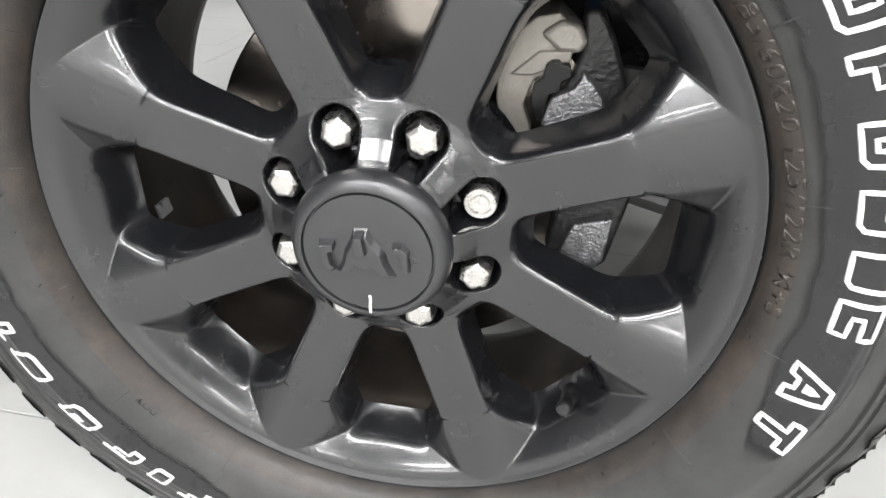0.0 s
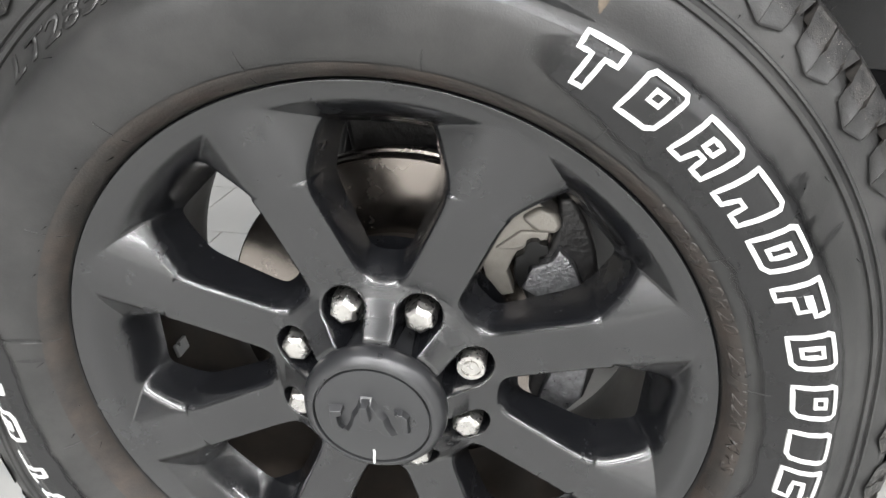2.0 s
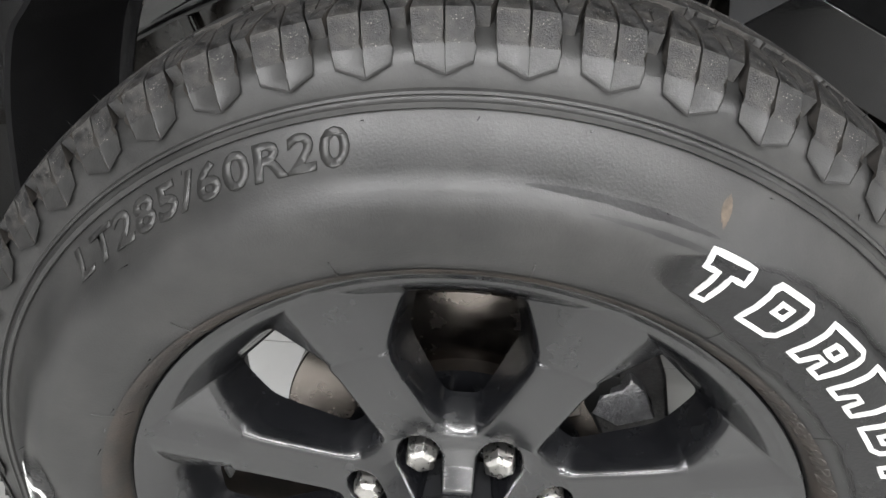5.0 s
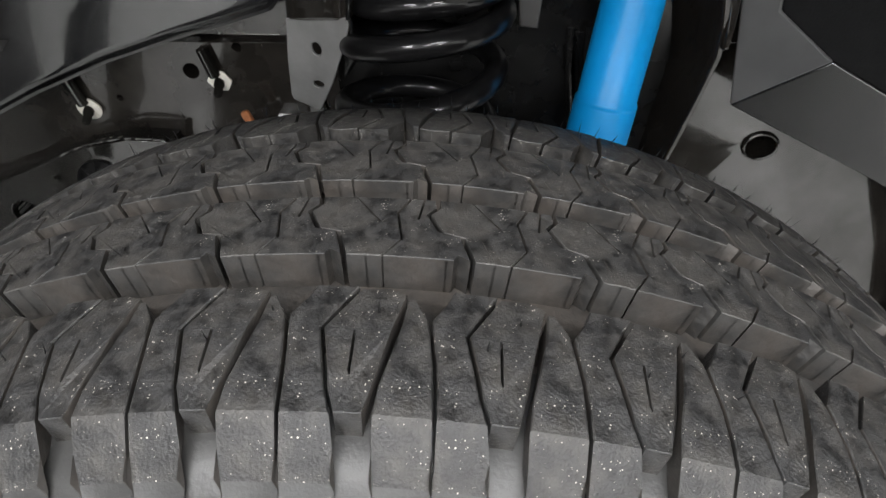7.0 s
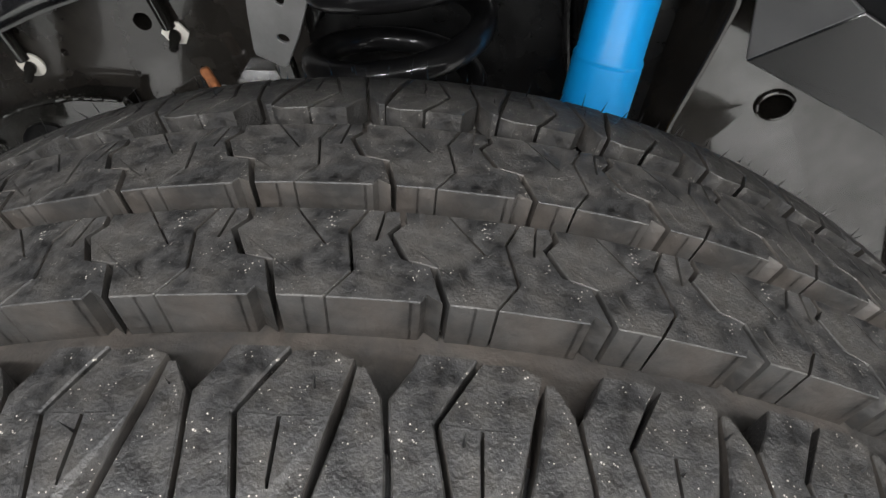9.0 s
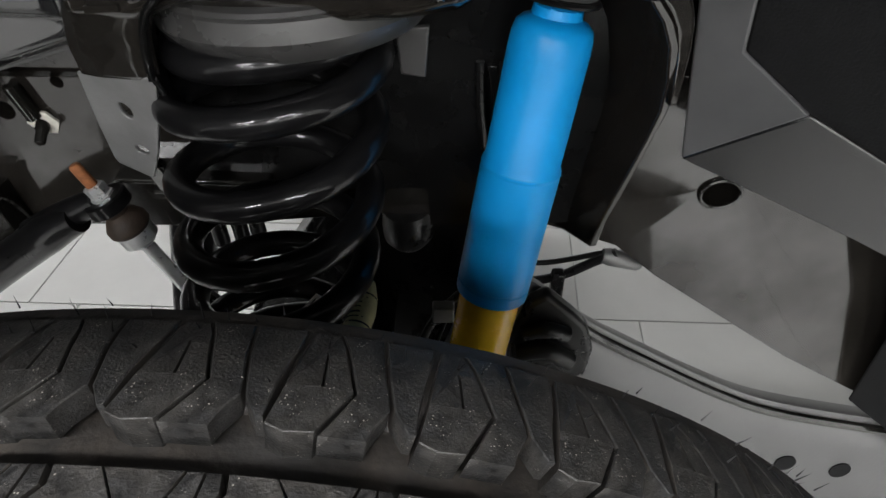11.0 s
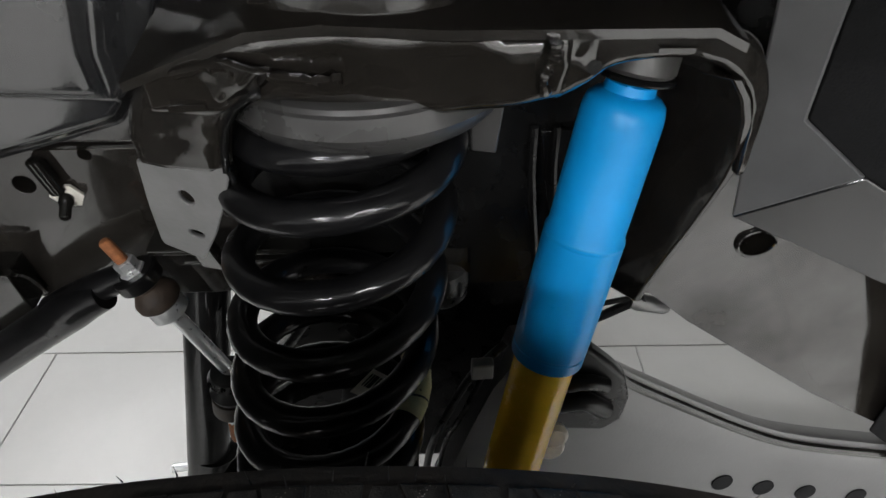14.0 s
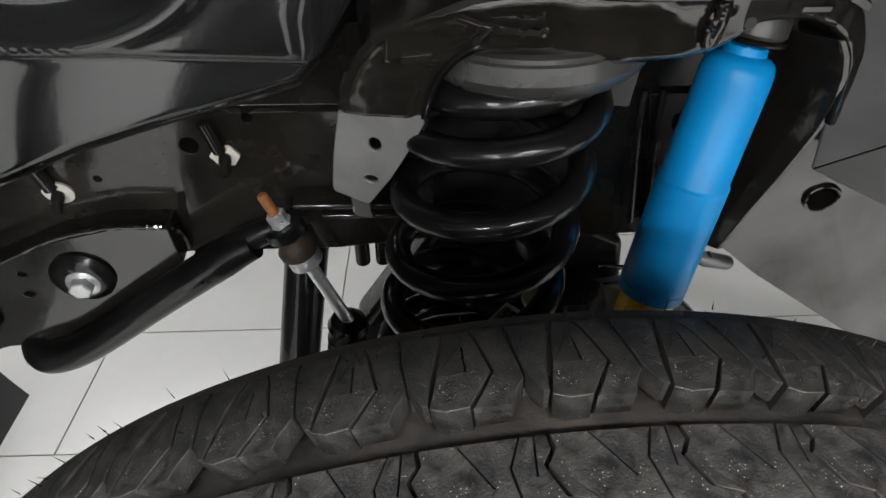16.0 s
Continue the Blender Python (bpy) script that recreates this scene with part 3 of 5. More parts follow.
def raised_text(words, angle, r0, height, lift, mat, sweep):
    """Moulded figures that run clockwise round the sidewall."""
    cu = bpy.data.curves.new("figures", "FONT")
    cu.body, cu.size, cu.resolution_u = words, height / 0.7, 3
    cu.space_character = 1.1
    cu.offset = 0.0007 if height > 0.012 else 0.0002
    tmp = bpy.data.objects.new("figures", cu)
    scene.collection.objects.link(tmp)
    me = bpy.data.meshes.new_from_object(tmp.evaluated_get(bpy.context.evaluated_depsgraph_get()))
    bpy.data.objects.remove(tmp)
    bm = bmesh.new()
    bm.from_mesh(me)
    bmesh.ops.subdivide_edges(bm, edges=[e for e in bm.edges if e.calc_length() > 0.006], cuts=2)
    ext = bmesh.ops.extrude_face_region(bm, geom=bm.faces[:])
    top = {v for v in ext["geom"] if isinstance(v, bmesh.types.BMVert)}
    wide = max(v.co.x for v in bm.verts)
    for v in bm.verts:
        x, y = v.co.x, v.co.y
        v.co = on_side(angle - sweep * x / wide, r0 + y, lift if v in top else 0.0002)
    return part("raised_lettering", bm, mat, tyre, smooth=False)


raised_text("LT285/60R20", 130.5, 0.3545, 0.0162, 0.0013, M_SIDE, 33.0)
raised_text("LT285/60R20 125/122R M+S", 45.0, 0.2795, 0.0085, 0.0007, M_BROWN, 50.0)
raised_text("DOT", -139.0, 0.2865, 0.0055, 0.0006, M_BROWN, 4.5)
random.seed(4)
for k in range(7):
    for j in range(3):
        part("moulded_bar", filled_shape([(0, 0), (1, 0), (1, 1), (0, 1)], -8 - j * 1.3 - (k % 2) * 0.1, 0.2765 + 0.0021 * k, 0.0010, 0.004 + 0.0015 * random.random(), 0.0005), M_BROWN, tyre, smooth=False)

# scuffs and stains on the sidewall
def stain(a0, a1, r0, r1, seed, lift=0.0003, n=40):
    bm = bmesh.new()
    rr = random.Random(seed)
    rows, w0, w1 = [], 0.0, 0.0
    for i in range(n + 1):
        t = i / n
        w0, w1 = w0 * 0.7 + rr.uniform(-0.3, 0.3), w1 * 0.7 + rr.uniform(-0.3, 0.3)
        swell = math.sin(math.pi * t) ** 0.6 * (r1 - r0) / 2 + 0.0002
        mid = (r0 + r1) / 2
        rows.append([bm.verts.new(on_side(a0 + (a1 - a0) * t, mid + swell * k * (1 + 0.5 * (w1 if k > 0 else w0)), lift)) for k in (-1, -0.5, 0, 0.5, 1)])
    for p, q in zip(rows, rows[1:]):
        for k in range(4):
            bm.faces.new((p[k], p[k + 1], q[k + 1], q[k]))
    return bm


for a0, a1, r0, r1, sd0 in ((82, 64, 0.345, 0.3485, 1), (76, 62, 0.338, 0.3405, 2), (38.5, 36.2, 0.343, 0.362, 3), (30.5, 29.6, 0.343, 0.372, 4), (169.5, 168.6, 0.283, 0.318, 5), (173.5, 172.7, 0.28, 0.31, 6), (33.8, 32.9, 0.342, 0.356, 7), (-34, -40, 0.330, 0.334, 8)):
    part("dark_stain", stain(a0, a1, r0, r1, sd0), M_STAIN, tyre, "wet-looking black stain")
for a0, a1, r0, r1, sd0 in ((64.5, 63.5, 0.3520, 0.3650, 11),):
    part("tan_scuff", stain(a0, a1, r0, r1, sd0), M_RUBMARK, tyre, "tan scuff mark")
for k in range(16):
    a = 12 + k * 22.5
    part("mould_line", tube([on_side(a, 0.2775 + 0.0048 * i, 0.0001) for i in range(6)], 0.00055, 6), M_SIDE, tyre)

# moulding hairs
bm = bmesh.new()
random.seed(7)


def hair(p, d, length):
    s = d.orthogonal().normalized() * (0.0007 if length > 0.0095 else 0.0004)
    t = d.cross(s).normalized() * s.length
    a = [bm.verts.new(p + s), bm.verts.new(p - s * 0.5 + t), bm.verts.new(p - s * 0.5 - t)]
    tip = bm.verts.new(p + d * length)
    for i in range(3):
        bm.faces.new((a[i], a[(i + 1) % 3], tip))


for k in range(150):
    a = radians(k * 2.4 + random.uniform(-0.5, 0.5))
    rad = Vector((math.cos(a), 0, math.sin(a)))
    for y in (random.choice((-0.062, -0.05)), 0.106 + random.uniform(0, 0.030)):
        if random.random() < 0.7:
            d = (rad + Vector((random.uniform(-0.3, 0.3), random.uniform(-0.4, 0.4), random.uniform(-0.3, 0.3)))).normalized()
            hair(HUB + rad * (crown(y) - 0.0005) + Vector((0, y, 0)), d, random.uniform(0.004, 0.009) if y > 0 else random.uniform(0.003, 0.008))
for k in range(80):
    a = radians(40 + k * 1.25 + random.uniform(-0.12, 0.12))
    rad = Vector((math.cos(a), 0, math.sin(a)))
    y = random.choice((0.1270, 0.1375, 0.1440))
    d = (rad + Vector((random.uniform(-0.2, 0.2), random.uniform(-0.1, 0.3), random.uniform(-0.2, 0.2)))).normalized()
    if random.random() < 0.75:
        hair(HUB + rad * (crown(y) - 0.001) + Vector((0, y, 0)), d, random.uniform(0.004, 0.0095))
for k in range(70):
    a = radians(k * 5.14 + random.uniform(-1.5, 1.5))
    r = random.choice((0.279, 0.2795, 0.290, 0.345, 0.372, 0.390))
    p = on_side(math.degrees(a), r, 0.0)
    d = Vector((random.uniform(-0.6, 0.6), -1, random.uniform(-0.6, 0.6))).normalized()
    hair(p, d, random.uniform(0.003, 0.009))
hairs = part("moulding_hairs", bm, M_BLACKRUB, tyre, smooth=False)
hairs["kind"] = "stuff"

# ---- wheel: rim ----
TWIST = 87.3
NUT_R = 0.08255


def soft(s, e):
    """A ramp with a rounded foot: 0 well below zero, s well above."""
    return e * np.logaddexp(0.0, s / e)


def soft_max(p, q, k):
    return (p + q + np.sqrt((p - q) ** 2 + k * k)) / 2


def hexagon(u, v, corners, k):
    """Distance outside a convex outline with rounded corners; corners are (radius, degrees) on one side of its axis."""
    pts = [(r * math.cos(radians(a)), r * math.sin(radians(a))) for r, a in corners]
    pts = [(x, -y) for x, y in reversed(pts)] + pts
    total = -np.inf
    for n in range(len(pts)):
        (x0, y0), (x1, y1) = pts[n - 1], pts[n]
        ln = math.hypot(x1 - x0, y1 - y0)
        dd = ((v - y0) * (x1 - x0) - (u - x0) * (y1 - y0)) / ln
        total = np.logaddexp(total, dd / k)
    return total * k


FRONT = [(0.1035, 9.0), (0.2010, 15.6), (0.2440, 9.2)]
BACK = [(0.1185, 7.2), (0.1905, 13.4), (0.2300, 8.6)]


def tilted(p, q, w):
    """The plane through three (radius, degrees, y) points, as y over (u, v)."""
    P3 = [Vector((r * math.cos(radians(a)), r * math.sin(radians(a)), y)) for r, a, y in (p, q, w)]
    nn = (P3[1] - P3[0]).cross(P3[2] - P3[0])
    return lambda u, v: P3[0].z - (nn.x * (u - P3[0].x) + nn.y * (v - P3[0].y)) / nn.z


flank = tilted((0.2010, 16.2, -0.1010), (0.2560, 17.0, -0.1090), (0.2440, 9.2, -0.0880))
NA, NR = 150, 206
arc = np.linspace(-22.5, 22.5, NA + 1)
rad = np.concatenate([np.linspace(0.055, 0.262, NR - 14), np.linspace(0.2634, 0.2745, 14)])
R2, A2 = np.meshgrid(rad, np.radians(arc), indexing="ij")
U, W = R2 * np.cos(A2), R2 * np.sin(A2)
for _ in range(3):
    dist = hexagon(U, W, BACK, 0.0030)
    gu = (hexagon(U + 1e-5, W, BACK, 0.0030) - dist) / 1e-5
    gv = (hexagon(U, W + 1e-5, BACK, 0.0030) - dist) / 1e-5
    near = (dist < 0) & (dist > -0.0022)
    U, W = np.where(near, U - dist * gu, U), np.where(near, W - dist * gv, W)
R2 = np.hypot(U, W)
dist = hexagon(U, W, BACK, 0.0030)
face_y = np.interp(R2, [0.056, 0.064, 0.078, 0.090, 0.098, 0.1035, 0.203, 0.254, 0.2610, 0.2665, 0.2705, 0.2722, 0.2735, 0.2745], [-0.1135, -0.1105, -0.0985, -0.0915, -0.0882, -0.0868, -0.1025, -0.1095, -0.1108, -0.1124, -0.1146, -0.1156, -0.1150, -0.1120])
dip = np.minimum(np.minimum(-0.1105 + (0.2585 - R2) * 1.25, -0.1035 + (U - 0.1900) * 2.2), np.minimum(flank(U, W), flank(U, -W)))
face_y = soft_max(face_y, dip, 0.0055) - 0.0006
# bores round the nuts, open towards the cap
for sgn in (-1, 1):
    ca, sa = math.cos(radians(22.5)), sgn * math.sin(radians(22.5))
    p, q = U * ca + W * sa, -U * sa + W * ca
    along = np.clip((NUT_R - p) / 0.0225, 0, 1)
    bore = np.hypot(p - (NUT_R - along * 0.0225), q) - (0.0186 - 0.0085 * along)
    floor_y = -0.0540 - 0.0120 * along ** 2
    face_y = face_y + np.maximum(floor_y - face_y, 0) * np.minimum(soft(-bore, 0.0007) / 0.0034, 1)
inside = soft(-hexagon(U, W, FRONT, 0.0038), 0.0015)
wall = inside / (inside + np.maximum(dist, 0) + 1e-6)
Y2 = face_y + (-0.0560 - face_y) * wall
verts, faces = [], []
for s in range(8):
    off = len(verts)
    ct, st = math.cos(radians(TWIST + 45 * s)), math.sin(radians(TWIST + 45 * s))
    X3, Z3 = U * ct - W * st, U * st + W * ct + HUB.z
    verts += list(zip(X3.ravel().tolist(), Y2.ravel().tolist(), Z3.ravel().tolist()))
    verts += [(v[0] * 1.0, -0.1040, v[2]) for v in verts[off + NR * (NA + 1) - NA - 1:off + NR * (NA + 1)]]
    hole = dist <= 1e-5
    for m in range(NR):
        for n in range(NA):
            if m < NR - 1 and hole[m, n] and hole[m + 1, n] and hole[m, n + 1] and hole[m + 1, n + 1]:
                continue
            k = off + m * (NA + 1) + n
            faces.append((k, k + 1, k + NA + 2, k + NA + 1))
me = bpy.data.meshes.new("rim")
me.from_pydata(verts, [], faces)
bm = bmesh.new()
bm.from_mesh(me)
bmesh.ops.remove_doubles(bm, verts=bm.verts, dist=0.0001)
rim = part("rim", bm, M_RIM, wheel, "satin black cast alloy with eight spokes", smooth=False)
for p in rim.data.polygons:
    p.use_smooth = True
barrel = part("rim_barrel", revolve([(0.2740, -0.1060), (0.2715, -0.100), (0.2660, -0.070), (0.2560, -0.045), (0.2500, -0.028), (0.2480, 0.0), (0.2490, 0.070), (0.2530, 0.090), (0.2640, 0.107), (0.2750, 0.118), (0.2835, 0.126)], 120), M_BARREL, wheel, "dusty brown-grey inside of the rim")
part("spoke_back", revolve([(0.056, -0.030), (0.116, -0.0285)], 64), M_RIM, wheel)
hubcap = part("centre_cap", revolve([(0.0526, -0.0680), (0.0541, -0.1090), (0.0585, -0.1110), (0.0616, -0.1150), (0.0620, -0.1195), (0.0613, -0.1240), (0.0590, -0.1285), (0.0555, -0.1318), (0.0522, -0.1332), (0.0506, -0.1330), (0.0498, -0.1298), (0.0489, -0.1298), (0.0483, -0.1326), (0.0376, -0.1338), (0.0001, -0.1342)], 96), M_CAP, wheel, "round black plastic centre cap with a raised emblem")


def cap_shape(loop, y0, y1, scale=0.00094, taper=0.9):
    bm = bmesh.new()
    cx, cz = sum(p[0] for p in loop) / len(loop), sum(p[1] for p in loop) / len(loop)
    lo = [bm.verts.new((x * scale, y0, HUB.z + z * scale)) for x, z in loop]
    hi = [bm.verts.new(((cx + (x - cx) * taper) * scale, y1, HUB.z + (cz + (z - cz) * taper) * scale)) for x, z in loop]
    for i in range(len(loop)):
        j = (i + 1) % len(loop)
        bm.faces.new((lo[i], lo[j], hi[j], hi[i]))
    bm.faces.new(hi)
    return bm


for lp in ([(-9, 26), (3, 26), (8, 16), (16, 5), (19, -6), (25, -18), (16, -18), (8, -8), (-2, -13), (-12, -8), (-19, -17), (-27, -16), (-21, -5), (-18, 6), (-12, 16)], [(-38, 13), (-24, 14), (-24, 7), (-30, 5), (-29, -8), (-24, -13), (-29, -17), (-37, -10)], [(20, 14), (29, 14), (35, 8), (35, -13), (28, -13), (28, 4)], [(-7, 24), (1, 24), (3, 4), (-3, 1), (-8, 4)]):
    part("emblem_shape", cap_shape(lp, -0.1325, -0.1445 if len(lp) == 5 else -0.1395, taper=0.74), M_CAP, hubcap, smooth=False, bevel=0.0005)
part("paint_mark", tube([(-0.0005, -0.1342, 0.3850), (0.0, -0.1344, 0.3815), (-0.0010, -0.1340, 0.3755), (-0.0012, -0.1336, 0.3690)], 0.0012, 6), M_WHITE, hubcap, "white paint tick")

for s in range(8):
    a = TWIST - 0.6 + 22.5 + 45 * s
    c = polar(NUT_R, a, 0)
    if s == 6:
        nut = part("lock_nut", lathe([(0, 0.0128), (0.034, 0.0128), (0.0355, 0.0118), (0.0355, 0.0088), (0.0335, 0.0084), (0.0335, 0.0068), (0.0350, 0.0064), (0.0350, 0.0)], (c.x, -0.058, c.z), (c.x, -0.1, c.z), 36), M_CHROME, wheel, "round silver locking nut", smooth=True)
    else:
        bmn = bmesh.new()
        turn = random.uniform(0, 60)
        for r0, r1, y0, y1 in ((0.0146, 0.0146, -0.052, -0.0885), (0.0146, 0.0128, -0.0885, -0.0960), (0.0128, 0.0090, -0.0960, -0.0985)):
            lo = [bmn.verts.new((c.x + r0 * math.cos(radians(turn + 60 * k)), y0, c.z + r0 * math.sin(radians(turn + 60 * k)))) for k in range(6)]
            hi = [bmn.verts.new((c.x + r1 * math.cos(radians(turn + 60 * k)), y1, c.z + r1 * math.sin(radians(turn + 60 * k)))) for k in range(6)]
            for k in range(6):
                bmn.faces.new((lo[k], lo[(k + 1) % 6], hi[(k + 1) % 6], hi[k]))
            if y1 == -0.0985:
                bmn.faces.new(hi)
        bmesh.ops.remove_doubles(bmn, verts=bmn.verts, dist=1e-5)
        nut = part("wheel_nut", bmn, M_CHROME, wheel, "chrome hexagonal wheel nut", smooth=False, bevel=0.0007)
v0, v1 = polar(0.2400, -46.8, -0.058), polar(0.2205, -46.2, -0.106)
part("valve_stem", lathe([(0, 0.0135), (0.006, 0.0135), (0.010, 0.0085), (0.028, 0.0080), (0.034, 0.0060), (0.037, 0.0060), (0.0375, 0.0068), (0.050, 0.0066), (0.052, 0.0050)], v0, v1, 24), M_BLACKRUB, wheel, "short black rubber valve stem")
part("balance_weight", slab([polar(0.2485, 187.2, -0.024), polar(0.2485, 190.6, -0.024), polar(0.2445, 190.6, -0.024), polar(0.2445, 187.2, -0.024)], (0, 0.020, 0)), M_ZINC, wheel, "small stick-on steel balance weight", bevel=0.0008)

# ---- brake behind the spokes ----
disc = thing("brake_disc", (0, 0.05, 0.24), "worn steel brake disc with a brownish hat", "brake disc")
part("friction_ring", revolve([(0.104, 0.001), (0.1775, 0.001), (0.1790, 0.003), (0.1790, 0.013), (0.1765, 0.014), (0.1765, 0.021), (0.1790, 0.022), (0.1790, 0.031), (0.1775, 0.033), (0.104, 0.033)], 96), M_DISC, disc)
part("hat", revolve([(0.0001, -0.024), (0.093, -0.024), (0.100, -0.018), (0.1045, 0.002)], 72), M_BARREL, disc, "dark rust-brown disc hat")
caliper = thing("brake_caliper", (0.15, 0.03, 0.42), "bare grey cast brake caliper with black bracket", "caliper")


def casting(name, mat, outline, y, depth, bev=0.0015, label=""):
    return part(name, slab([polar(r, a, y) for r, a in outline], (0, depth, 0)), mat, caliper, label, bevel=bev, segs=3)


casting("body", M_CALIPER, [(0.140, 54), (0.164, 55), (0.183, 53), (0.1955, 49.6), (0.1955, 44), (0.192, 40.5), (0.180, 40.8), (0.172, 37), (0.150, 42), (0.143, 41), (0.129, 37.5), (0.123, 27), (0.112, 28), (0.107, 38), (0.116, 46)], -0.016, 0.06)
casting("piston_boss", M_CALIPER, [(0.176, 50), (0.194, 48.4), (0.2005, 44.5), (0.197, 41), (0.188, 40), (0.176, 43.5)], -0.022, 0.03, 0.004)
casting("step", M_CALIPER, [(0.138, 48.5), (0.166, 47), (0.184, 41.6), (0.179, 40), (0.150, 43.4)], -0.0195, 0.01, 0.0015)
casting("bracket", M_CASTIRON, [(0.172, 36), (0.190, 40), (0.208, 46), (0.2180, 44), (0.2130, 37), (0.2060, 29), (0.198, 20), (0.197, 0), (0.194, -20), (0.172, -34), (0.140, -25), (0.138, 2), (0.130, 27), (0.150, 33)], -0.012, 0.05, 0.004, "black cast bracket")
casting("raised_pad", M_GLITTER, [(0.134, 29.7), (0.152, 35), (0.1704, 33.8), (0.182, 35.8), (0.1855, 30), (0.1840, 20), (0.150, 20)], -0.024, 0.014, 0.002, "sparkling sandblasted iron face")
casting("lower_pad", M_GLITTER, [(0.152, -9), (0.184, -5), (0.188, -18), (0.178, -34), (0.160, -32), (0.150, -22)], -0.022, 0.012, 0.002, "sparkling sandblasted iron face")
casting("pad_spring", M_DARK, [(0.1358, 36.8), (0.1485, 42.0), (0.1565, 41.5), (0.1639, 43.5), (0.1685, 43.4), (0.1733, 42.1), (0.1733, 40.8), (0.1774, 39.4), (0.1737, 37.1), (0.1651, 37.5), (0.1601, 35.6), (0.1524, 36.6), (0.1423, 32.6), (0.1338, 30.2)], -0.027, 0.012, 0.0008, "black stepped pad clip")
knuckle = thing("steering_knuckle", (0, 0.2, 0.3), "dark cast steering knuckle behind the brake disc", "knuckle")
part("upper_arm", slab([(-0.068, 0.075, 0.630), (-0.030, 0.075, 0.650), (0.050, 0.075, 0.650), (0.062, 0.075, 0.60), (0.045, 0.075, 0.50), (-0.045, 0.075, 0.50), (-0.064, 0.075, 0.585)], (0, 0.05, 0)), M_CASTIRON, knuckle, bevel=0.006)
part("body", lathe([(0, 0.075), (0.03, 0.08), (0.07, 0.07), (0.16, 0.055), (0.25, 0.05)], (0, 0.09, 0.42), (0, 0.4, 0.42), 28), M_CASTIRON, knuckle)

shield = thing("brake_dust_shield", (0.1, 0.085, 0.5), "black pressed steel dust shield behind the brake disc", "shield")
part("plate", revolve([(0.075, 0.082), (0.150, 0.082), (0.185, 0.078), (0.232, 0.078), (0.236, 0.082), (0.232, 0.086), (0.075, 0.088)], 40, HUB, 28, 76), M_DARK, shield)

# ---- suspension ----
spring = thing("coil_spring", (-0.06, 0.31, 0.45), "gloss black steel coil spring under a grey rubber seat", "spring")
# axis of the spring by height
TOP, BOT = Vector((0.0186, 0.3943, 0.870)), Vector((-0.0458, 0.3392, 0.450))
ax = (TOP - BOT).normalized()
sx, sy = Vector((-1, 0, 0)), Vector((0, 1, 0))
LEVELS = [(-0.6, 0.872), (0.0, 0.866), (1.0, 0.8490), (2.0, 0.8219), (3.0, 0.7641), (4.0, 0.7085), (5.0, 0.6544), (6.0, 0.6023), (7.0, 0.552), (7.6, 0.540)]
pts = []
steps = 30
n = int((LEVELS[-1][0] - LEVELS[0][0]) * steps)
for i in range(n + 1):
    k = LEVELS[0][0] + i / steps
    for (k0, z0), (k1, z1) in zip(LEVELS, LEVELS[1:]):
        if k0 <= k <= k1 + 1e-9:
            z = z0 + (z1 - z0) * (k - k0) / (k1 - k0)
            break
    c = BOT + (TOP - BOT) * ((z - BOT.z) / (TOP.z - BOT.z))
    a = 2 * math.pi * k
    end = min(max((1.8 - k) / 0.8, 0.0), 1.0)
    c = c + Vector((0, 0.012 * end, 0))
    wide = 0.0814 - 0.0055 * end
    pts.append(c - sy * wide * math.cos(a) + sx * wide * math.sin(a))
# ease the joins between the pitches
for _ in range(12):
    pts = [pts[0]] + [pts[i] * 0.5 + (pts[i - 1] + pts[i + 1]) * 0.25 for i in range(1, len(pts) - 1)] + [pts[-1]]
part("coil", tube(pts, 0.0114, 18), M_SPRING, spring)
RC = Vector((0.0310, 0.4150, 0.9040))
DOWN = Vector((0, 0, -1))
part("seat_ring", lathe([(0.0185, 0.060), (0.0185, 0.0890), (0.0200, 0.0925), (0.0225, 0.0940), (0.0235, 0.0920), (0.0250, 0.0940), (0.0370, 0.0960), (0.0400, 0.0945), (0.0450, 0.0920), (0.0520, 0.0860), (0.0530, 0.070)], RC, RC + DOWN, 72), M_ISO, spring, "grey moulded rubber spring seat")
for kturn, mat, lab in ((5.80, M_YLABEL, "yellowed printed paper label"),):
    i0 = int((kturn - LEVELS[0][0]) * steps)
    seg = pts[i0 - 2:i0 + 3]
    tag = part("label", tube(seg, 0.0117, 16), mat, spring, lab)
    d = (seg[-1] - seg[0]).normalized()
    for k in range(7):
        c = seg[1] + (seg[3] - seg[1]) * (k / 6)
        part("printed_bar", tube([c - d * 0.0006, c + d * (0.0006 if k % 2 else 0.0012)], 0.01185, 16), M_INK, tag)

Q = [Vector(v) for v in ((-0.0045, 0.3455, 0.6210), (0.0161, 0.3485, 0.6439), (0.0336, 0.3465, 0.6300), (0.0168, 0.3425, 0.6093))]
tag = part("label", slab(Q, (0, 0.0006, 0.0004)), M_LABEL, spring, "white printed paper tag", smooth=False)
for k in range(9):
    t = 0.08 + 0.09 * k
    u0, u1 = Q[1].lerp(Q[2], t).lerp(Q[0].lerp(Q[3], t), 0.12), Q[1].lerp(Q[2], t).lerp(Q[0].lerp(Q[3], t), 0.62)
    wide = (Q[2] - Q[1]) * (0.035 + 0.02 * (k % 3))
    part("printed_bar", slab([u0, u0 + wide, u1 + wide, u1], (0, -0.0005, -0.0003)), M_INK, tag, smooth=False)
shock = thing("shock_absorber", (0.11, 0.255, 0.36), "blue and yellow painted shock absorber, standing at a slant", "shock absorber")
S0 = Vector((0.2058, 0.4084, 0.8538))
sd = Vector((-0.0409, -0.0313, -0.2179)).normalized()
S1 = S0 + sd * 0.55
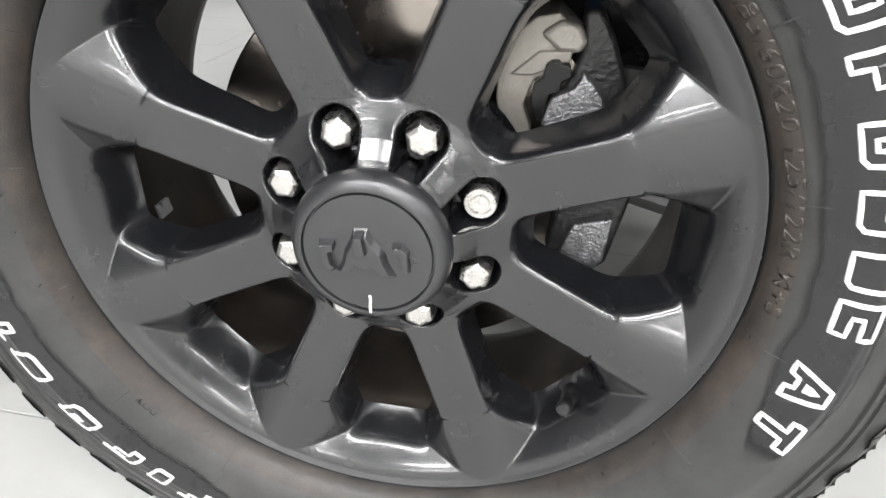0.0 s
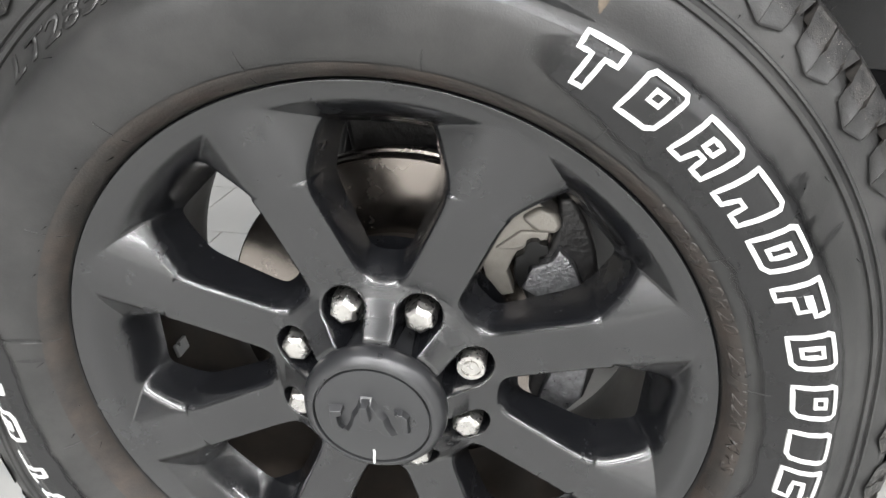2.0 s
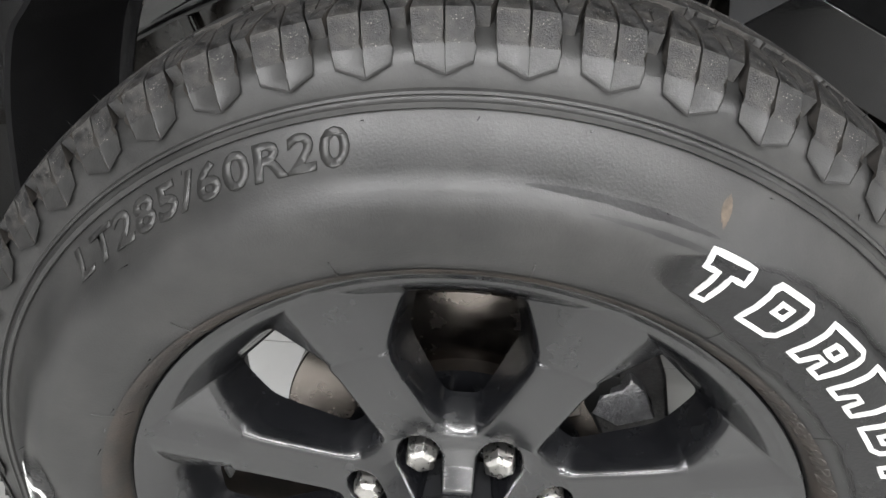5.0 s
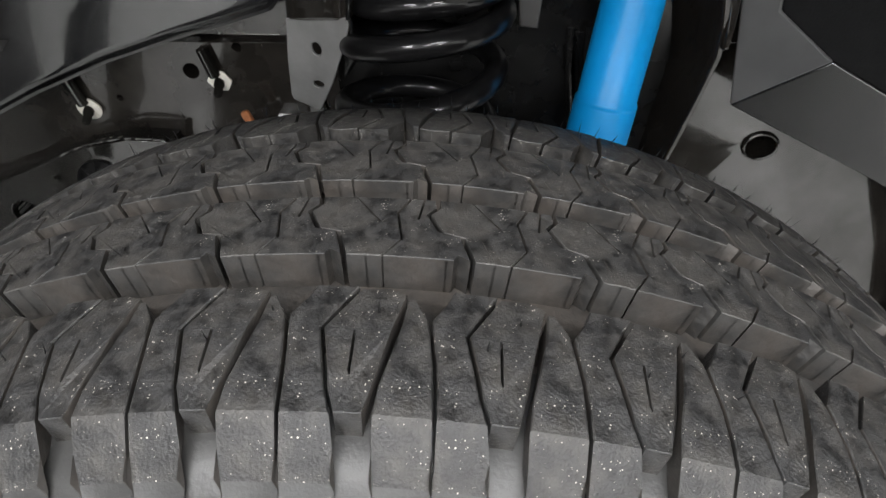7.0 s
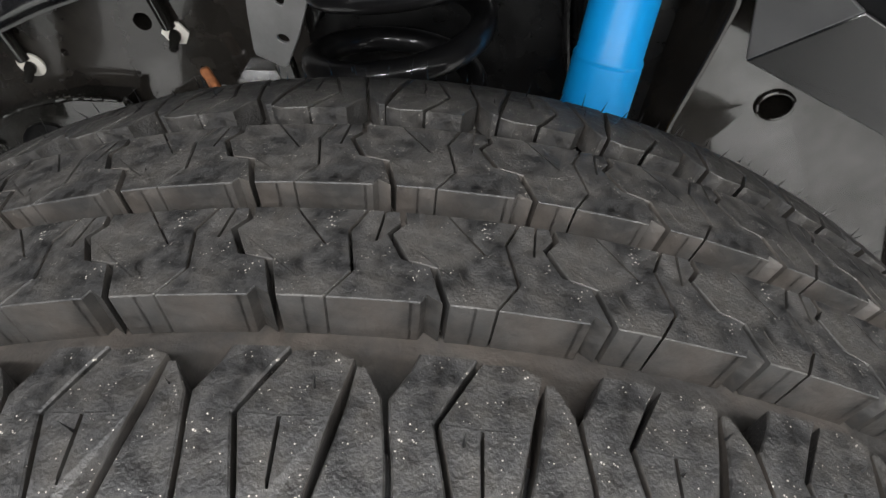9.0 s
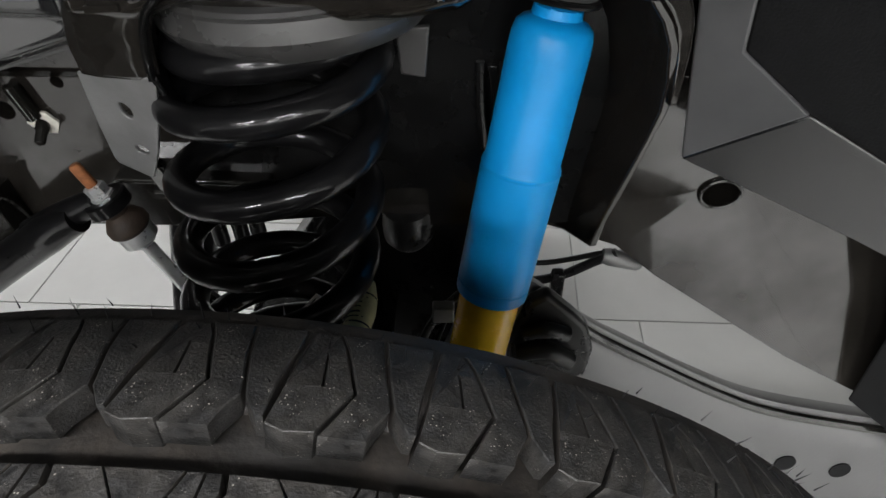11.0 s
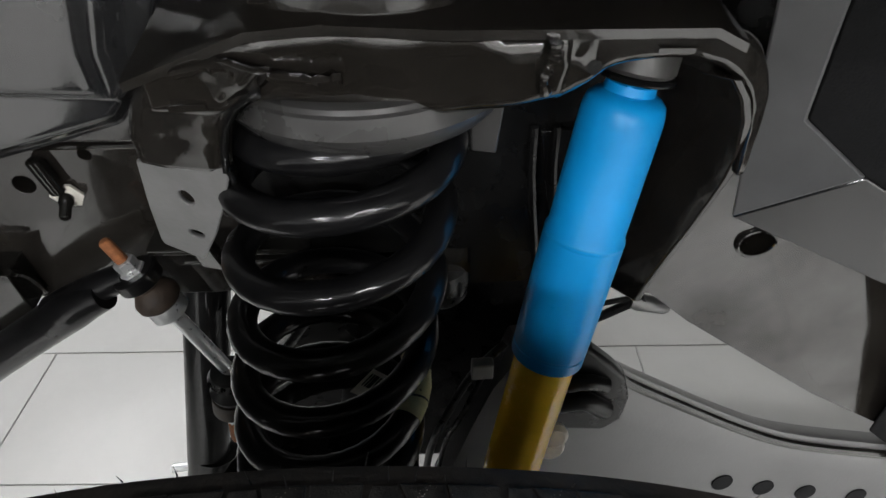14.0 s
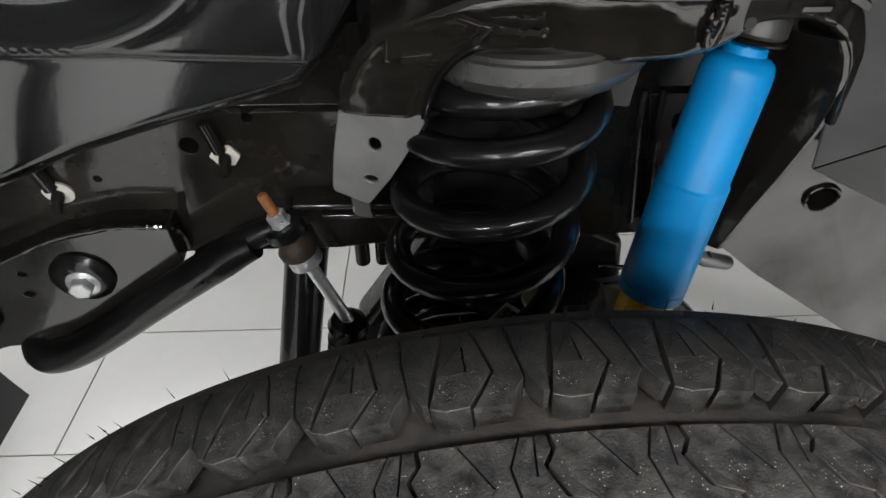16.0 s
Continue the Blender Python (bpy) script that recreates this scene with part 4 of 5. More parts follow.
part("blue_body", lathe([(0.0, 0.012), (0.002, 0.0172), (0.008, 0.0178), (0.010, 0.0230), (0.014, 0.0270), (0.021, 0.0286), (0.030, 0.0290), (0.1140, 0.0294), (0.1175, 0.0311), (0.1195, 0.0314), (0.1210, 0.0309), (0.1222, 0.0309), (0.1235, 0.0312), (0.2250, 0.0312), (0.2258, 0.0306), (0.2278, 0.0306), (0.2286, 0.0312), (0.2385, 0.0310), (0.2400, 0.0285)], S0, S1, 56), M_BLUE, shock, "satin blue steel tube")
part("yellow_tube", lathe([(0.0, 0.0264), (0.19, 0.0264), (0.192, 0.02)], S0 + sd * 0.237, S1, 48), M_YELLOW, shock, "yellow steel lower tube")
part("upper_bush", lathe([(0, 0.010), (0.0, 0.0225), (0.003, 0.0258), (0.016, 0.0262), (0.019, 0.024)], S0 - sd * 0.025, S0, 44), M_ISO, shock, "grey rubber bush")
part("washer", lathe([(0, 0.012), (0.0, 0.0262), (0.0018, 0.0280), (0.0036, 0.0270), (0.0040, 0.012)], S0 - sd * 0.0055, S0 + sd * 0.01, 44), M_DARK, shock, "dark steel washer")
q = sd.to_track_quat("Z", "Y").to_matrix()
for k in range(6):
    a = 2 * math.pi * k / 6
    c = S0 + sd * 0.006 + q @ Vector((0.0150 * math.cos(a), 0.0150 * math.sin(a), 0))
    part("collar_rib", rod(c - sd * 0.005, c + sd * 0.005, 0.0024, 8), M_BLUE, shock)

# spring and shock tower
SETTING.append(BODY)
tower = thing("spring_tower", (0.08, 0.40, 0.70), "waxed brown-black pressed steel spring tower", "bracket")


def pressed(name, tops, bots, y0, roll, seed, parent, mat, lift=0.0, label="", depth=None, dents=1.0):
    """A pressed steel sheet lofted between an upper and a lower edge, its lower edge rolled back, with shallow dents."""
    bm = bmesh.new()
    up = smooth_path([(x, 0, z) for x, z in tops], 8)
    dn = smooth_path([(x, 0, z) for x, z in bots], 8)
    rows = []
    for p, q in zip(up, dn):
        row = []
        for k in range(15):
            t = k / 14
            x, z = p.x + (q.x - p.x) * t, p.z + (q.z - p.z) * t
            dent = dents * 0.0030 * noise.noise(Vector((x * 26 + seed, z * 30, seed))) + 0.0012 * noise.noise(Vector((x * 70, z * 70 + seed, 0)))
            edge_in = max(0.0, (t - 0.72) / 0.28)
            top_in = max(0.0, (0.12 - t) / 0.12)
            y = depth(x, z) + dent + roll * edge_in ** 2 + 0.006 * top_in ** 2 if depth else y0 + 0.16 * max(0.0, 0.945 - z) * lift + dent + roll * edge_in ** 2 + 0.006 * top_in ** 2
            row.append(bm.verts.new((x, y, z)))
        rows.append(row)
    for p, r in zip(rows, rows[1:]):
        for k in range(14):
            bm.faces.new((p[k], p[k + 1], r[k + 1], r[k]))
    ob = part(name, bm, mat, parent, label)
    sm = ob.modifiers.new("solid", "SOLIDIFY")
    sm.thickness = 0.004
    return ob


pressed("front_plate", [(-0.078, 0.930), (-0.050, 0.941), (-0.024, 0.950), (0.009, 0.954), (0.040, 0.953), (0.070, 0.951), (0.100, 0.951), (0.128, 0.951)],
        [(-0.078, 0.905), (-0.050, 0.900), (-0.022, 0.909), (0.006, 0.905), (0.031, 0.900), (0.060, 0.898), (0.090, 0.901), (0.128, 0.907)], 0.302, 0.014, 3.1, tower, M_TOWER, 0.6)
SETTING.append(Matrix())
pressed("left_plate", [(-0.1143, 0.8333), (-0.1110, 0.8519), (-0.1024, 0.8722), (-0.0900, 0.8890), (-0.0780, 0.9010), (-0.0625, 0.9095), (-0.0500, 0.9135), (-0.0350, 0.9175)],
        [(-0.0495, 0.8373), (-0.0442, 0.8584), (-0.0379, 0.8743), (-0.0291, 0.8876), (-0.0200, 0.8955), (-0.0130, 0.9010), (-0.0090, 0.9060), (-0.0070, 0.9100)], 0.0, 0.010, 7.7, tower, M_TOWER, depth=lambda x, z: 0.5025 - 0.3898 * x - 0.2176 * z, dents=0.2)
pressed("right_plate", [(0.139, 0.9205), (0.1549, 0.9232), (0.1786, 0.9193), (0.2079, 0.9137), (0.2361, 0.9072), (0.2630, 0.8934), (0.2798, 0.8751), (0.2899, 0.8540), (0.2935, 0.8329), (0.2934, 0.8113), (0.2910, 0.7880)],
        [(0.1365, 0.8762), (0.1500, 0.8835), (0.1640, 0.8915), (0.1830, 0.8922), (0.2110, 0.8876), (0.2373, 0.8783), (0.2581, 0.8655), (0.2729, 0.8484), (0.2803, 0.8302), (0.2830, 0.8126), (0.2840, 0.7880)], 0.0, 0.008, 1.3, tower, M_TOWER, depth=lambda x, z: 0.331 + max(0.0, x - 0.155) * 0.42, dents=0.45)
SETTING.pop()
# flat dark disc, laid on for a small hole's shade
part("hole_disc", lathe([(0, 0.0038), (0.0006, 0.0038)], (0.138, 0.2945, 0.937), (0.138, 0.30, 0.937), 16), M_DARK, tower, "small dark disc for the shade in a hole")
roof = [(-0.085, 0.930), (-0.024, 0.954), (0.009, 0.957), (0.070, 0.954), (0.124, 0.954), (0.198, 0.954), (0.215, 0.946)]
bm = bmesh.new()
rows = [[bm.verts.new((x, y, z + dz)) for x, z in roof] for y, dz in ((0.301, -0.006), (0.301, -0.001), (0.306, 0.001), (0.52, 0.016), (0.52, 0.010))]
for p, r in zip(rows, rows[1:] + rows[:1]):
    for i in range(len(roof) - 1):
        bm.faces.new((p[i], p[i + 1], r[i + 1], r[i]))
part("top_plate", bm, M_TOWER, tower)
flange = [(0.2590, 0.8660), (0.2710, 0.8500), (0.2795, 0.8315), (0.2845, 0.8040), (0.2868, 0.7770), (0.2832, 0.7490), (0.2772, 0.7170), (0.2700, 0.6800), (0.2645, 0.6520), (0.2600, 0.6140)]
SETTING.append(Matrix())
bm = bmesh.new()
rows = []
rng = random.Random(5)
for i, (x, z) in enumerate(flange):
    y = 0.374 + (0.8732 - z) * 0.25 + rng.uniform(-0.0012, 0.0012)
    w = rng.uniform(-0.0012, 0.0012)
    rows.append([bm.verts.new(v) for v in ((x + 0.003 + w, y, z), (x - 0.003, y - 0.001, z), (x - 0.012, y + 0.020, z - 0.004), (x - 0.030, 0.500, z - 0.02), (x - 0.024, 0.500, z - 0.02), (x + 0.002, y + 0.018, z - 0.002))])
for p, r in zip(rows, rows[1:]):
    for k in range(6):
        bm.faces.new((p[k], p[(k + 1) % 6], r[(k + 1) % 6], r[k]))
bm.faces.new(rows[0])
bm.faces.new(rows[-1])
part("side_flange", bm, M_TOWER, tower, "curved flange with a rough cut edge", bevel=0.0012)
SETTING.pop()
part("back_plate", slab([(0.05, 0.452, 0.95), (0.24, 0.452, 0.95), (0.235, 0.452, 0.76), (0.20, 0.452, 0.66), (0.05, 0.452, 0.66)], (0, 0.005, 0)), M_FRAME, tower)
part("back_rib", slab([(0.118, 0.444, 0.83), (0.124, 0.444, 0.83), (0.116, 0.444, 0.67), (0.110, 0.444, 0.67)], (0, 0.008, 0)), M_FRAME, tower, bevel=0.002)
SETTING.append(Matrix())
part("seat_cup", lathe([(0, 0.060), (0, 0.086), (0.045, 0.086), (0.045, 0.080)], RC - DOWN * 0.044, RC, 56), M_TOWER, tower)
SETTING.pop()
SETTING.append(Matrix())
part("seat_tab", slab([(0.096, 0.394, 0.846), (0.119, 0.394, 0.847), (0.1145, 0.394, 0.810), (0.0970, 0.394, 0.813)], (0, 0.005, 0)), M_ISO, tower, "dull grey tab beside the seat", bevel=0.0015)
bm = bmesh.new()
rows = []
for x, z in [(-0.0500, 0.8375), (-0.0447, 0.8586), (-0.0384, 0.8745), (-0.0296, 0.8878), (-0.0205, 0.8957), (-0.0130, 0.9010)]:
    y = 0.5030 - 0.3898 * x - 0.2176 * z
    rows.append([bm.verts.new(v) for v in ((x - 0.004, y + 0.001, z), (x - 0.010, y + 0.030, z), (x - 0.034, y + 0.070, z - 0.004), (x - 0.048, y + 0.115, z - 0.008), (x - 0.048, 0.490, z - 0.01))])
low = [bm.verts.new((v.co.x + 0.002, v.co.y, v.co.z - d)) for v, d in zip(rows[0], (0.0, 0.045, 0.075, 0.085, 0.085))]
for p, r in zip([low] + rows, rows):
    for k in range(4):
        if len({p[k], p[k + 1], r[k + 1], r[k]}) == 4:
            bm.faces.new((p[k], p[k + 1], r[k + 1], r[k]))
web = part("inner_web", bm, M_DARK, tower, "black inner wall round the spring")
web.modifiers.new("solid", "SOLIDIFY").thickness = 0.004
# black sheet put in for the dark inside the tower
part("inner_back", slab([(-0.10, 0.474, 0.925), (0.285, 0.474, 0.925), (0.285, 0.474, 0.80), (0.262, 0.474, 0.70), (0.240, 0.474, 0.615), (0.105, 0.474, 0.615), (0.105, 0.474, 0.66), (-0.10, 0.474, 0.66)], (0, 0.004, 0)), M_DARK, tower, "black sheet added to darken the inside of the tower")
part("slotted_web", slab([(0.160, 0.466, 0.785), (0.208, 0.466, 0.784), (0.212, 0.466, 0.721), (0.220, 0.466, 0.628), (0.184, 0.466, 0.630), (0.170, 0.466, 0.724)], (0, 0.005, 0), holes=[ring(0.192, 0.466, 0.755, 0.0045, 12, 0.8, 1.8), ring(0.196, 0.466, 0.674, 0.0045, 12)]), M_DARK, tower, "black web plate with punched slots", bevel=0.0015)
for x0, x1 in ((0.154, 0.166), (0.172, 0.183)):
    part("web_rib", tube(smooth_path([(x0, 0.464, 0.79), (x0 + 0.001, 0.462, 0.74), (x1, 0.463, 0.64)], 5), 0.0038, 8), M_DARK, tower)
SETTING.pop()
SETTING.append(Matrix())
ear_y = lambda x, z: 0.5045 - 0.3898 * x - 0.2176 * z
ear = [(-0.1143, 0.8333), (-0.0495, 0.8393), (-0.0607, 0.8115), (-0.0801, 0.7718), (-0.0990, 0.7405), (-0.1020, 0.7385), (-0.1290, 0.7475), (-0.1300, 0.7530), (-0.1240, 0.7900)]
earh = [[(x, ear_y(x, z), z) for x, _, z in ring(-0.0895, 0, 0.8065, 0.0054, 14, 0.9, 1.25)], [(x, ear_y(x, z), z) for x, _, z in ring(-0.0955, 0, 0.7690, 0.0044, 12, 1.3, 0.9)]]
part("ear_plate", slab([(x, ear_y(x, z), z) for x, z in ear], (0, 0.0045, 0), holes=earh), M_ARM, tower, "lighter grey flange with two punched holes", bevel=0.0012)
part("ear_foot", slab([(-0.118, 0.395, 0.748), (-0.098, 0.393, 0.742), (-0.099, 0.412, 0.700), (-0.119, 0.414, 0.704)], (0, 0.012, 0)), M_FRAME, tower, bevel=0.003)
SETTING.pop()
rng = random.Random(3)
for path in ([(-0.060, 0.299, 0.934), (-0.040, 0.298, 0.938), (-0.020, 0.298, 0.934), (0.004, 0.299, 0.930), (0.018, 0.299, 0.931)], [(0.119, 0.297, 0.949), (0.118, 0.297, 0.940), (0.115, 0.299, 0.930), (0.117, 0.301, 0.920)]):
    pp = smooth_path(path, 7)
    part("weld_bead", tube(pp, 0.0026, 8, radii=[0.0024 + rng.uniform(-0.0008, 0.0013) for _ in pp]), M_TOWER, tower)
part("stamped_mark", slab([(0.168, 0.2950, 0.946), (0.186, 0.2950, 0.946), (0.186, 0.2952, 0.943), (0.168, 0.2952, 0.943)], (0, 0.004, 0)), M_TOWER, tower)
part("stamped_mark", slab([(-0.068, 0.3035, 0.915), (-0.050, 0.3035, 0.916), (-0.050, 0.3040, 0.912), (-0.068, 0.3040, 0.911)], (0, 0.002, 0)), M_TOWER, tower)

# frame rail
RY = 0.460
rail = thing("frame_rail", (0, RY + 0.05, 0.4), "black waxed steel chassis frame rail", "frame rail")
railp = [(-1.2, 0.80), (-0.52, 0.80), (-0.2, 0.86), (0.0, 0.88), (0.25, 0.87), (0.40, 0.80), (0.62, 0.68), (0.95, 0.52), (1.4, 0.42), (1.4, 0.18), (0.95, 0.25), (0.640, 0.392), (0.487, 0.476), (0.328, 0.575), (0.284, 0.609), (0.20, 0.633), (0.05, 0.642), (-0.14, 0.626), (-0.29, 0.630), (-0.52, 0.605), (-1.2, 0.52)]
def rail_y(x, z):
    return RY + 0.20 * (z - 0.62) * min(max((x - 0.40) / 0.05, 0.0), 1.0) - 0.019 * min(max((x - 0.24) / 0.08, 0.0), 1.0)


part("rail", slab([(x, rail_y(x, z), z) for x, z in railp], (0, 0.07, 0), holes=[[(x, rail_y(x, z), z) for x, _, z in ring(0.366, RY, 0.6835, 0.0150, 20, 1.15, 0.95)], ring(-0.352, RY, 0.724, 0.0036, 10), ring(-0.262, RY, 0.757, 0.0085, 14), ring(-0.206, RY, 0.784, 0.0050, 12)]), M_RAIL, rail, bevel=0.005, segs=3)
lipp = [Vector(p) for p in ring(0.366, RY - 0.021, 0.6835, 0.0162, 28, 1.15, 0.95)]
part("hole_rim", tube(lipp + lipp[:1], 0.0022, 8), M_FRAME, rail)
# black plate closes the hole from behind to keep it dark
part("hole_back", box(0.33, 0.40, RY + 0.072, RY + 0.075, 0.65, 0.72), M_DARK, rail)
part("bracket", slab([(-0.60, 0.430, 0.60), (-0.468, 0.430, 0.646), (-0.40, 0.430, 0.676), (-0.343, 0.430, 0.688), (-0.293, 0.430, 0.686), (-0.290, 0.430, 0.640), (-0.340, 0.430, 0.606), (-0.391, 0.430, 0.569), (-0.440, 0.430, 0.535), (-0.495, 0.430, 0.533), (-0.60, 0.430, 0.50)], (0, 0.036, 0), holes=[ring(-0.442, 0.430, 0.636, 0.0034, 10, 1.3, 1), ring(-0.446, 0.430, 0.609, 0.0040, 10, 1.4, 1), ring(-0.500, 0.430, 0.584, 0.018, 16)]), M_FRAME, rail, bevel=0.003)
rng = random.Random(8)
pp = smooth_path([(-0.58, 0.430, 0.606), (-0.468, 0.429, 0.648), (-0.40, 0.429, 0.679), (-0.343, 0.429, 0.691), (-0.297, 0.430, 0.689)], 12)
part("weld_bead", tube(pp, 0.0025, 8, radii=[0.0024 + rng.uniform(-0.0007, 0.0009) for _ in pp]), M_FRAME, rail)
pp = smooth_path([(-0.292, 0.432, 0.688), (-0.290, 0.445, 0.67), (-0.289, 0.455, 0.64)], 8)
part("weld_bead", tube(pp, 0.003, 8, radii=[0.003 + rng.uniform(-0.0007, 0.0009) for _ in pp]), M_FRAME, rail)
part("shelf_lip", slab([(-0.175, 0.430, 0.708), (-0.04, 0.430, 0.703), (-0.04, 0.430, 0.697), (-0.175, 0.430, 0.702)], (0, 0.03, 0)), M_FRAME, rail, bevel=0.002)
part("shelf_lip", slab([(-0.150, 0.436, 0.690), (-0.04, 0.436, 0.686), (-0.04, 0.436, 0.681), (-0.150, 0.436, 0.685)], (0, 0.025, 0)), M_FRAME, rail, bevel=0.002)
part("bump_stop", lathe([(0, 0.024), (0.02, 0.026), (0.035, 0.025), (0.045, 0.018)], (0.075, 0.47, 0.642), (0.075, 0.47, 0.56), 28), M_BLACKRUB, rail)
for dx in (0.0, 0.022, 0.040):
    part("finned_block", rod((-0.118 + dx, 0.47, 0.628), (-0.118 + dx, 0.47, 0.594), 0.008, 12), M_DARK, rail)
bolt = thing("bracket_bolt", (-0.387, 0.425, 0.61), "grey flanged hexagon bolt in a black bracket", "bolt")
bc = Vector((-0.387, 0.430, 0.631))
part("washer", lathe([(0, 0.030), (0.003, 0.030), (0.007, 0.025), (0.009, 0.020)], bc, bc + Vector((0, -0.02, 0)), 32), M_SPRING, bolt, "black dished washer")
part("flange", lathe([(0, 0.0160), (0.003, 0.0160), (0.005, 0.0125)], bc + Vector((0.002, -0.007, -0.002)), bc + Vector((0.002, -0.03, -0.002)), 28), M_ZINC, bolt)
part("head", lathe([(0, 0.0115), (0.008, 0.0115), (0.0095, 0.0098)], bc + Vector((0.002, -0.011, -0.002)), bc + Vector((0.002, -0.04, -0.004)), 6), M_ZINC, bolt, bevel=0.0006)
for x, z in ((-0.390, 0.712), (-0.232, 0.747)):
    stud = thing("stud_nut", (x, RY, z - 0.01), "threaded stud with a pale flange nut on the frame", "nut", "frame studs")
    part("flange", lathe([(0, 0.0130), (0.003, 0.0138), (0.004, 0.0080)], (x, RY, z), (x, RY - 0.015, z - 0.003), 6 if x > -0.3 else 24), M_LABEL, stud, "pale plastic flange")
    part("stud", lathe([(0, 0.0058), (0.008, 0.0058), (0.010, 0.0046), (0.020, 0.0044), (0.022, 0.0032)], (x, RY - 0.002, z), (x + 0.002, RY - 0.02, z - 0.008), 16), M_FRAME, stud)
    part("post", rod((x - 0.010, RY - 0.006, z + 0.038), (x - 0.002, RY - 0.006, z + 0.006), 0.0065, 14), M_FRAME, stud)

bar = thing("sway_bar", (-0.4, 0.42, 0.50), "black painted bent steel sway bar", "sway bar")
SETTING.append(Matrix())
path = smooth_path([(-0.497, 0.62, 0.522), (-0.499, 0.52, 0.521), (-0.496, 0.465, 0.519), (-0.480, 0.443, 0.514), (-0.4450, 0.440, 0.523), (-0.4000, 0.440, 0.5490), (-0.3520, 0.440, 0.5810), (-0.3040, 0.440, 0.6120), (-0.2520, 0.440, 0.6440), (-0.222, 0.439, 0.6580)], 8)
part("bar", tube(path, 0.0192, 22, radii=[0.0192 if i < len(path) - 10 else 0.0192 - 0.0006 * (i - len(path) + 10) for i in range(len(path))]), M_SPRING, bar)
SETTING.pop()
k0, k1 = Vector((-0.198, 0.421, 0.729)), Vector((-0.137, 0.421, 0.556))
kd = (k1 - k0).normalized()
eye = k0 + kd * 0.043
part("neck", tube(smooth_path([(-0.262, 0.4195, 0.651), (-0.235, 0.420, 0.668), (-0.212, 0.4205, 0.681), tuple(eye + Vector((-0.008, 0, 0.002)))], 6), 0.014, 20, radii=[0.0165 - 0.0003 * n for n in range(19)]), M_SPRING, bar)
part("flat_end", lathe([(0, 0.0175), (0.0015, 0.0195), (0.0125, 0.0195), (0.014, 0.0175)], eye - kd * 0.007, k1, 30), M_SPRING, bar)

link = thing("sway_bar_link", (-0.15, 0.42, 0.40), "sway bar link with rusty studs, brown boots and a zinc rod", "link")
part("stud", lathe([(0, 0.0036), (0.002, 0.0050), (0.026, 0.0053)], k0, k1, 14), M_RUST, link, "rust-orange threaded stud")
part("nut", lathe([(0, 0.0078), (0.001, 0.0092), (0.010, 0.0092), (0.011, 0.0115), (0.0135, 0.0115)], k0 + kd * 0.023, k1, 6), M_ZINC, link, "plated hexagon nut")
part("upper_boot", lathe([(0, 0.009), (0.003, 0.0115), (0.006, 0.0105), (0.010, 0.0150), (0.017, 0.0195), (0.023, 0.0195), (0.027, 0.016)], k0 + kd * 0.050, k1, 28), M_BOOT, link, "brown rubber boot")
part("socket", lathe([(0, 0.0155), (0.002, 0.0168), (0.013, 0.0168), (0.018, 0.011)], k0 + kd * 0.076, k1, 28), M_ZINC, link, "zinc ball socket")
part("rod", rod(k0 + kd * 0.085, k0 + kd * 0.190, 0.0068, 18), M_ZINC, link)
part("paint_mark", rod(k0 + kd * 0.097, k0 + kd * 0.101, 0.0067, 18), material("teal_paint", (0.05, 0.42, 0.36), 0.5), link, "teal paint mark")
m0 = k0 + kd * 0.186
md = Vector((-0.16, 0.0, -1)).normalized()
part("lower_boot", lathe([(0, 0.011), (0.003, 0.0195), (0.011, 0.0225), (0.018, 0.0165), (0.024, 0.0175), (0.031, 0.0215), (0.038, 0.019)], m0 - md * 0.004, m0 + md * 0.08, 26), M_BLACKRUB, link, "black rubber boot")
part("lower_collar", lathe([(0, 0.015), (0.003, 0.0205), (0.024, 0.0205), (0.027, 0.014)], m0 + md * 0.033, m0 + md * 0.12, 24), M_BOOT, link)
part("lower_nut", lathe([(0, 0.0125), (0.014, 0.0125)], m0 + md * 0.060, m0 + md * 0.12, 6), M_ZINC, link)
part("lower_stud", lathe([(0, 0.0072), (0.018, 0.0072), (0.040, 0.0062), (0.050, 0.0045)], m0 + md * 0.070, m0 + md * 0.14, 12), M_RUST, link, "rusty lower stud")

tie = thing("tie_rod", (-0.21, 0.5, 0.25), "black tubular tie rod with a clamp", "tie rod")
part("tube", rod((-0.187, 0.58, 0.58), (-0.256, 0.48, 0.18), 0.0272, 28), M_SPRING, tie)
part("clamp", lathe([(0, 0.026), (0.001, 0.0300), (0.026, 0.0300), (0.027, 0.026)], (-0.2315, 0.5045, 0.278), (-0.2405, 0.491, 0.225), 24), M_SPRING, tie)
part("clamp_bolt", rod((-0.288, 0.49, 0.262), (-0.238, 0.495, 0.262), 0.006, 12), M_ZINC, tie)

# axle and control arm
axle = thing("axle_housing", (0.05, 0.60, 0.3), "black axle housing with brackets and a spring seat", "axle")
part("tube", rod((0.0, 0.17, 0.42), (0.0, 1.3, 0.42), 0.045, 32), M_DARK, axle)
part("spring_seat", lathe([(0, 0.03), (0, 0.098), (0.010, 0.100), (0.016, 0.06), (0.035, 0.05)], BOT + ax * 0.02 + Vector((0, -0.03, 0.03)), BOT - ax * 0.1 + Vector((0, -0.03, 0.03)), 40), M_DARK, axle)
part("shock_bracket", slab([(-0.15, 0.52, 0.20), (0.16, 0.52, 0.20), (0.215, 0.52, 0.44), (0.20, 0.52, 0.56), (0.10, 0.54, 0.60), (-0.03, 0.54, 0.58), (-0.14, 0.52, 0.42)], (0, 0.06, 0)), M_DARK, axle, bevel=0.01)
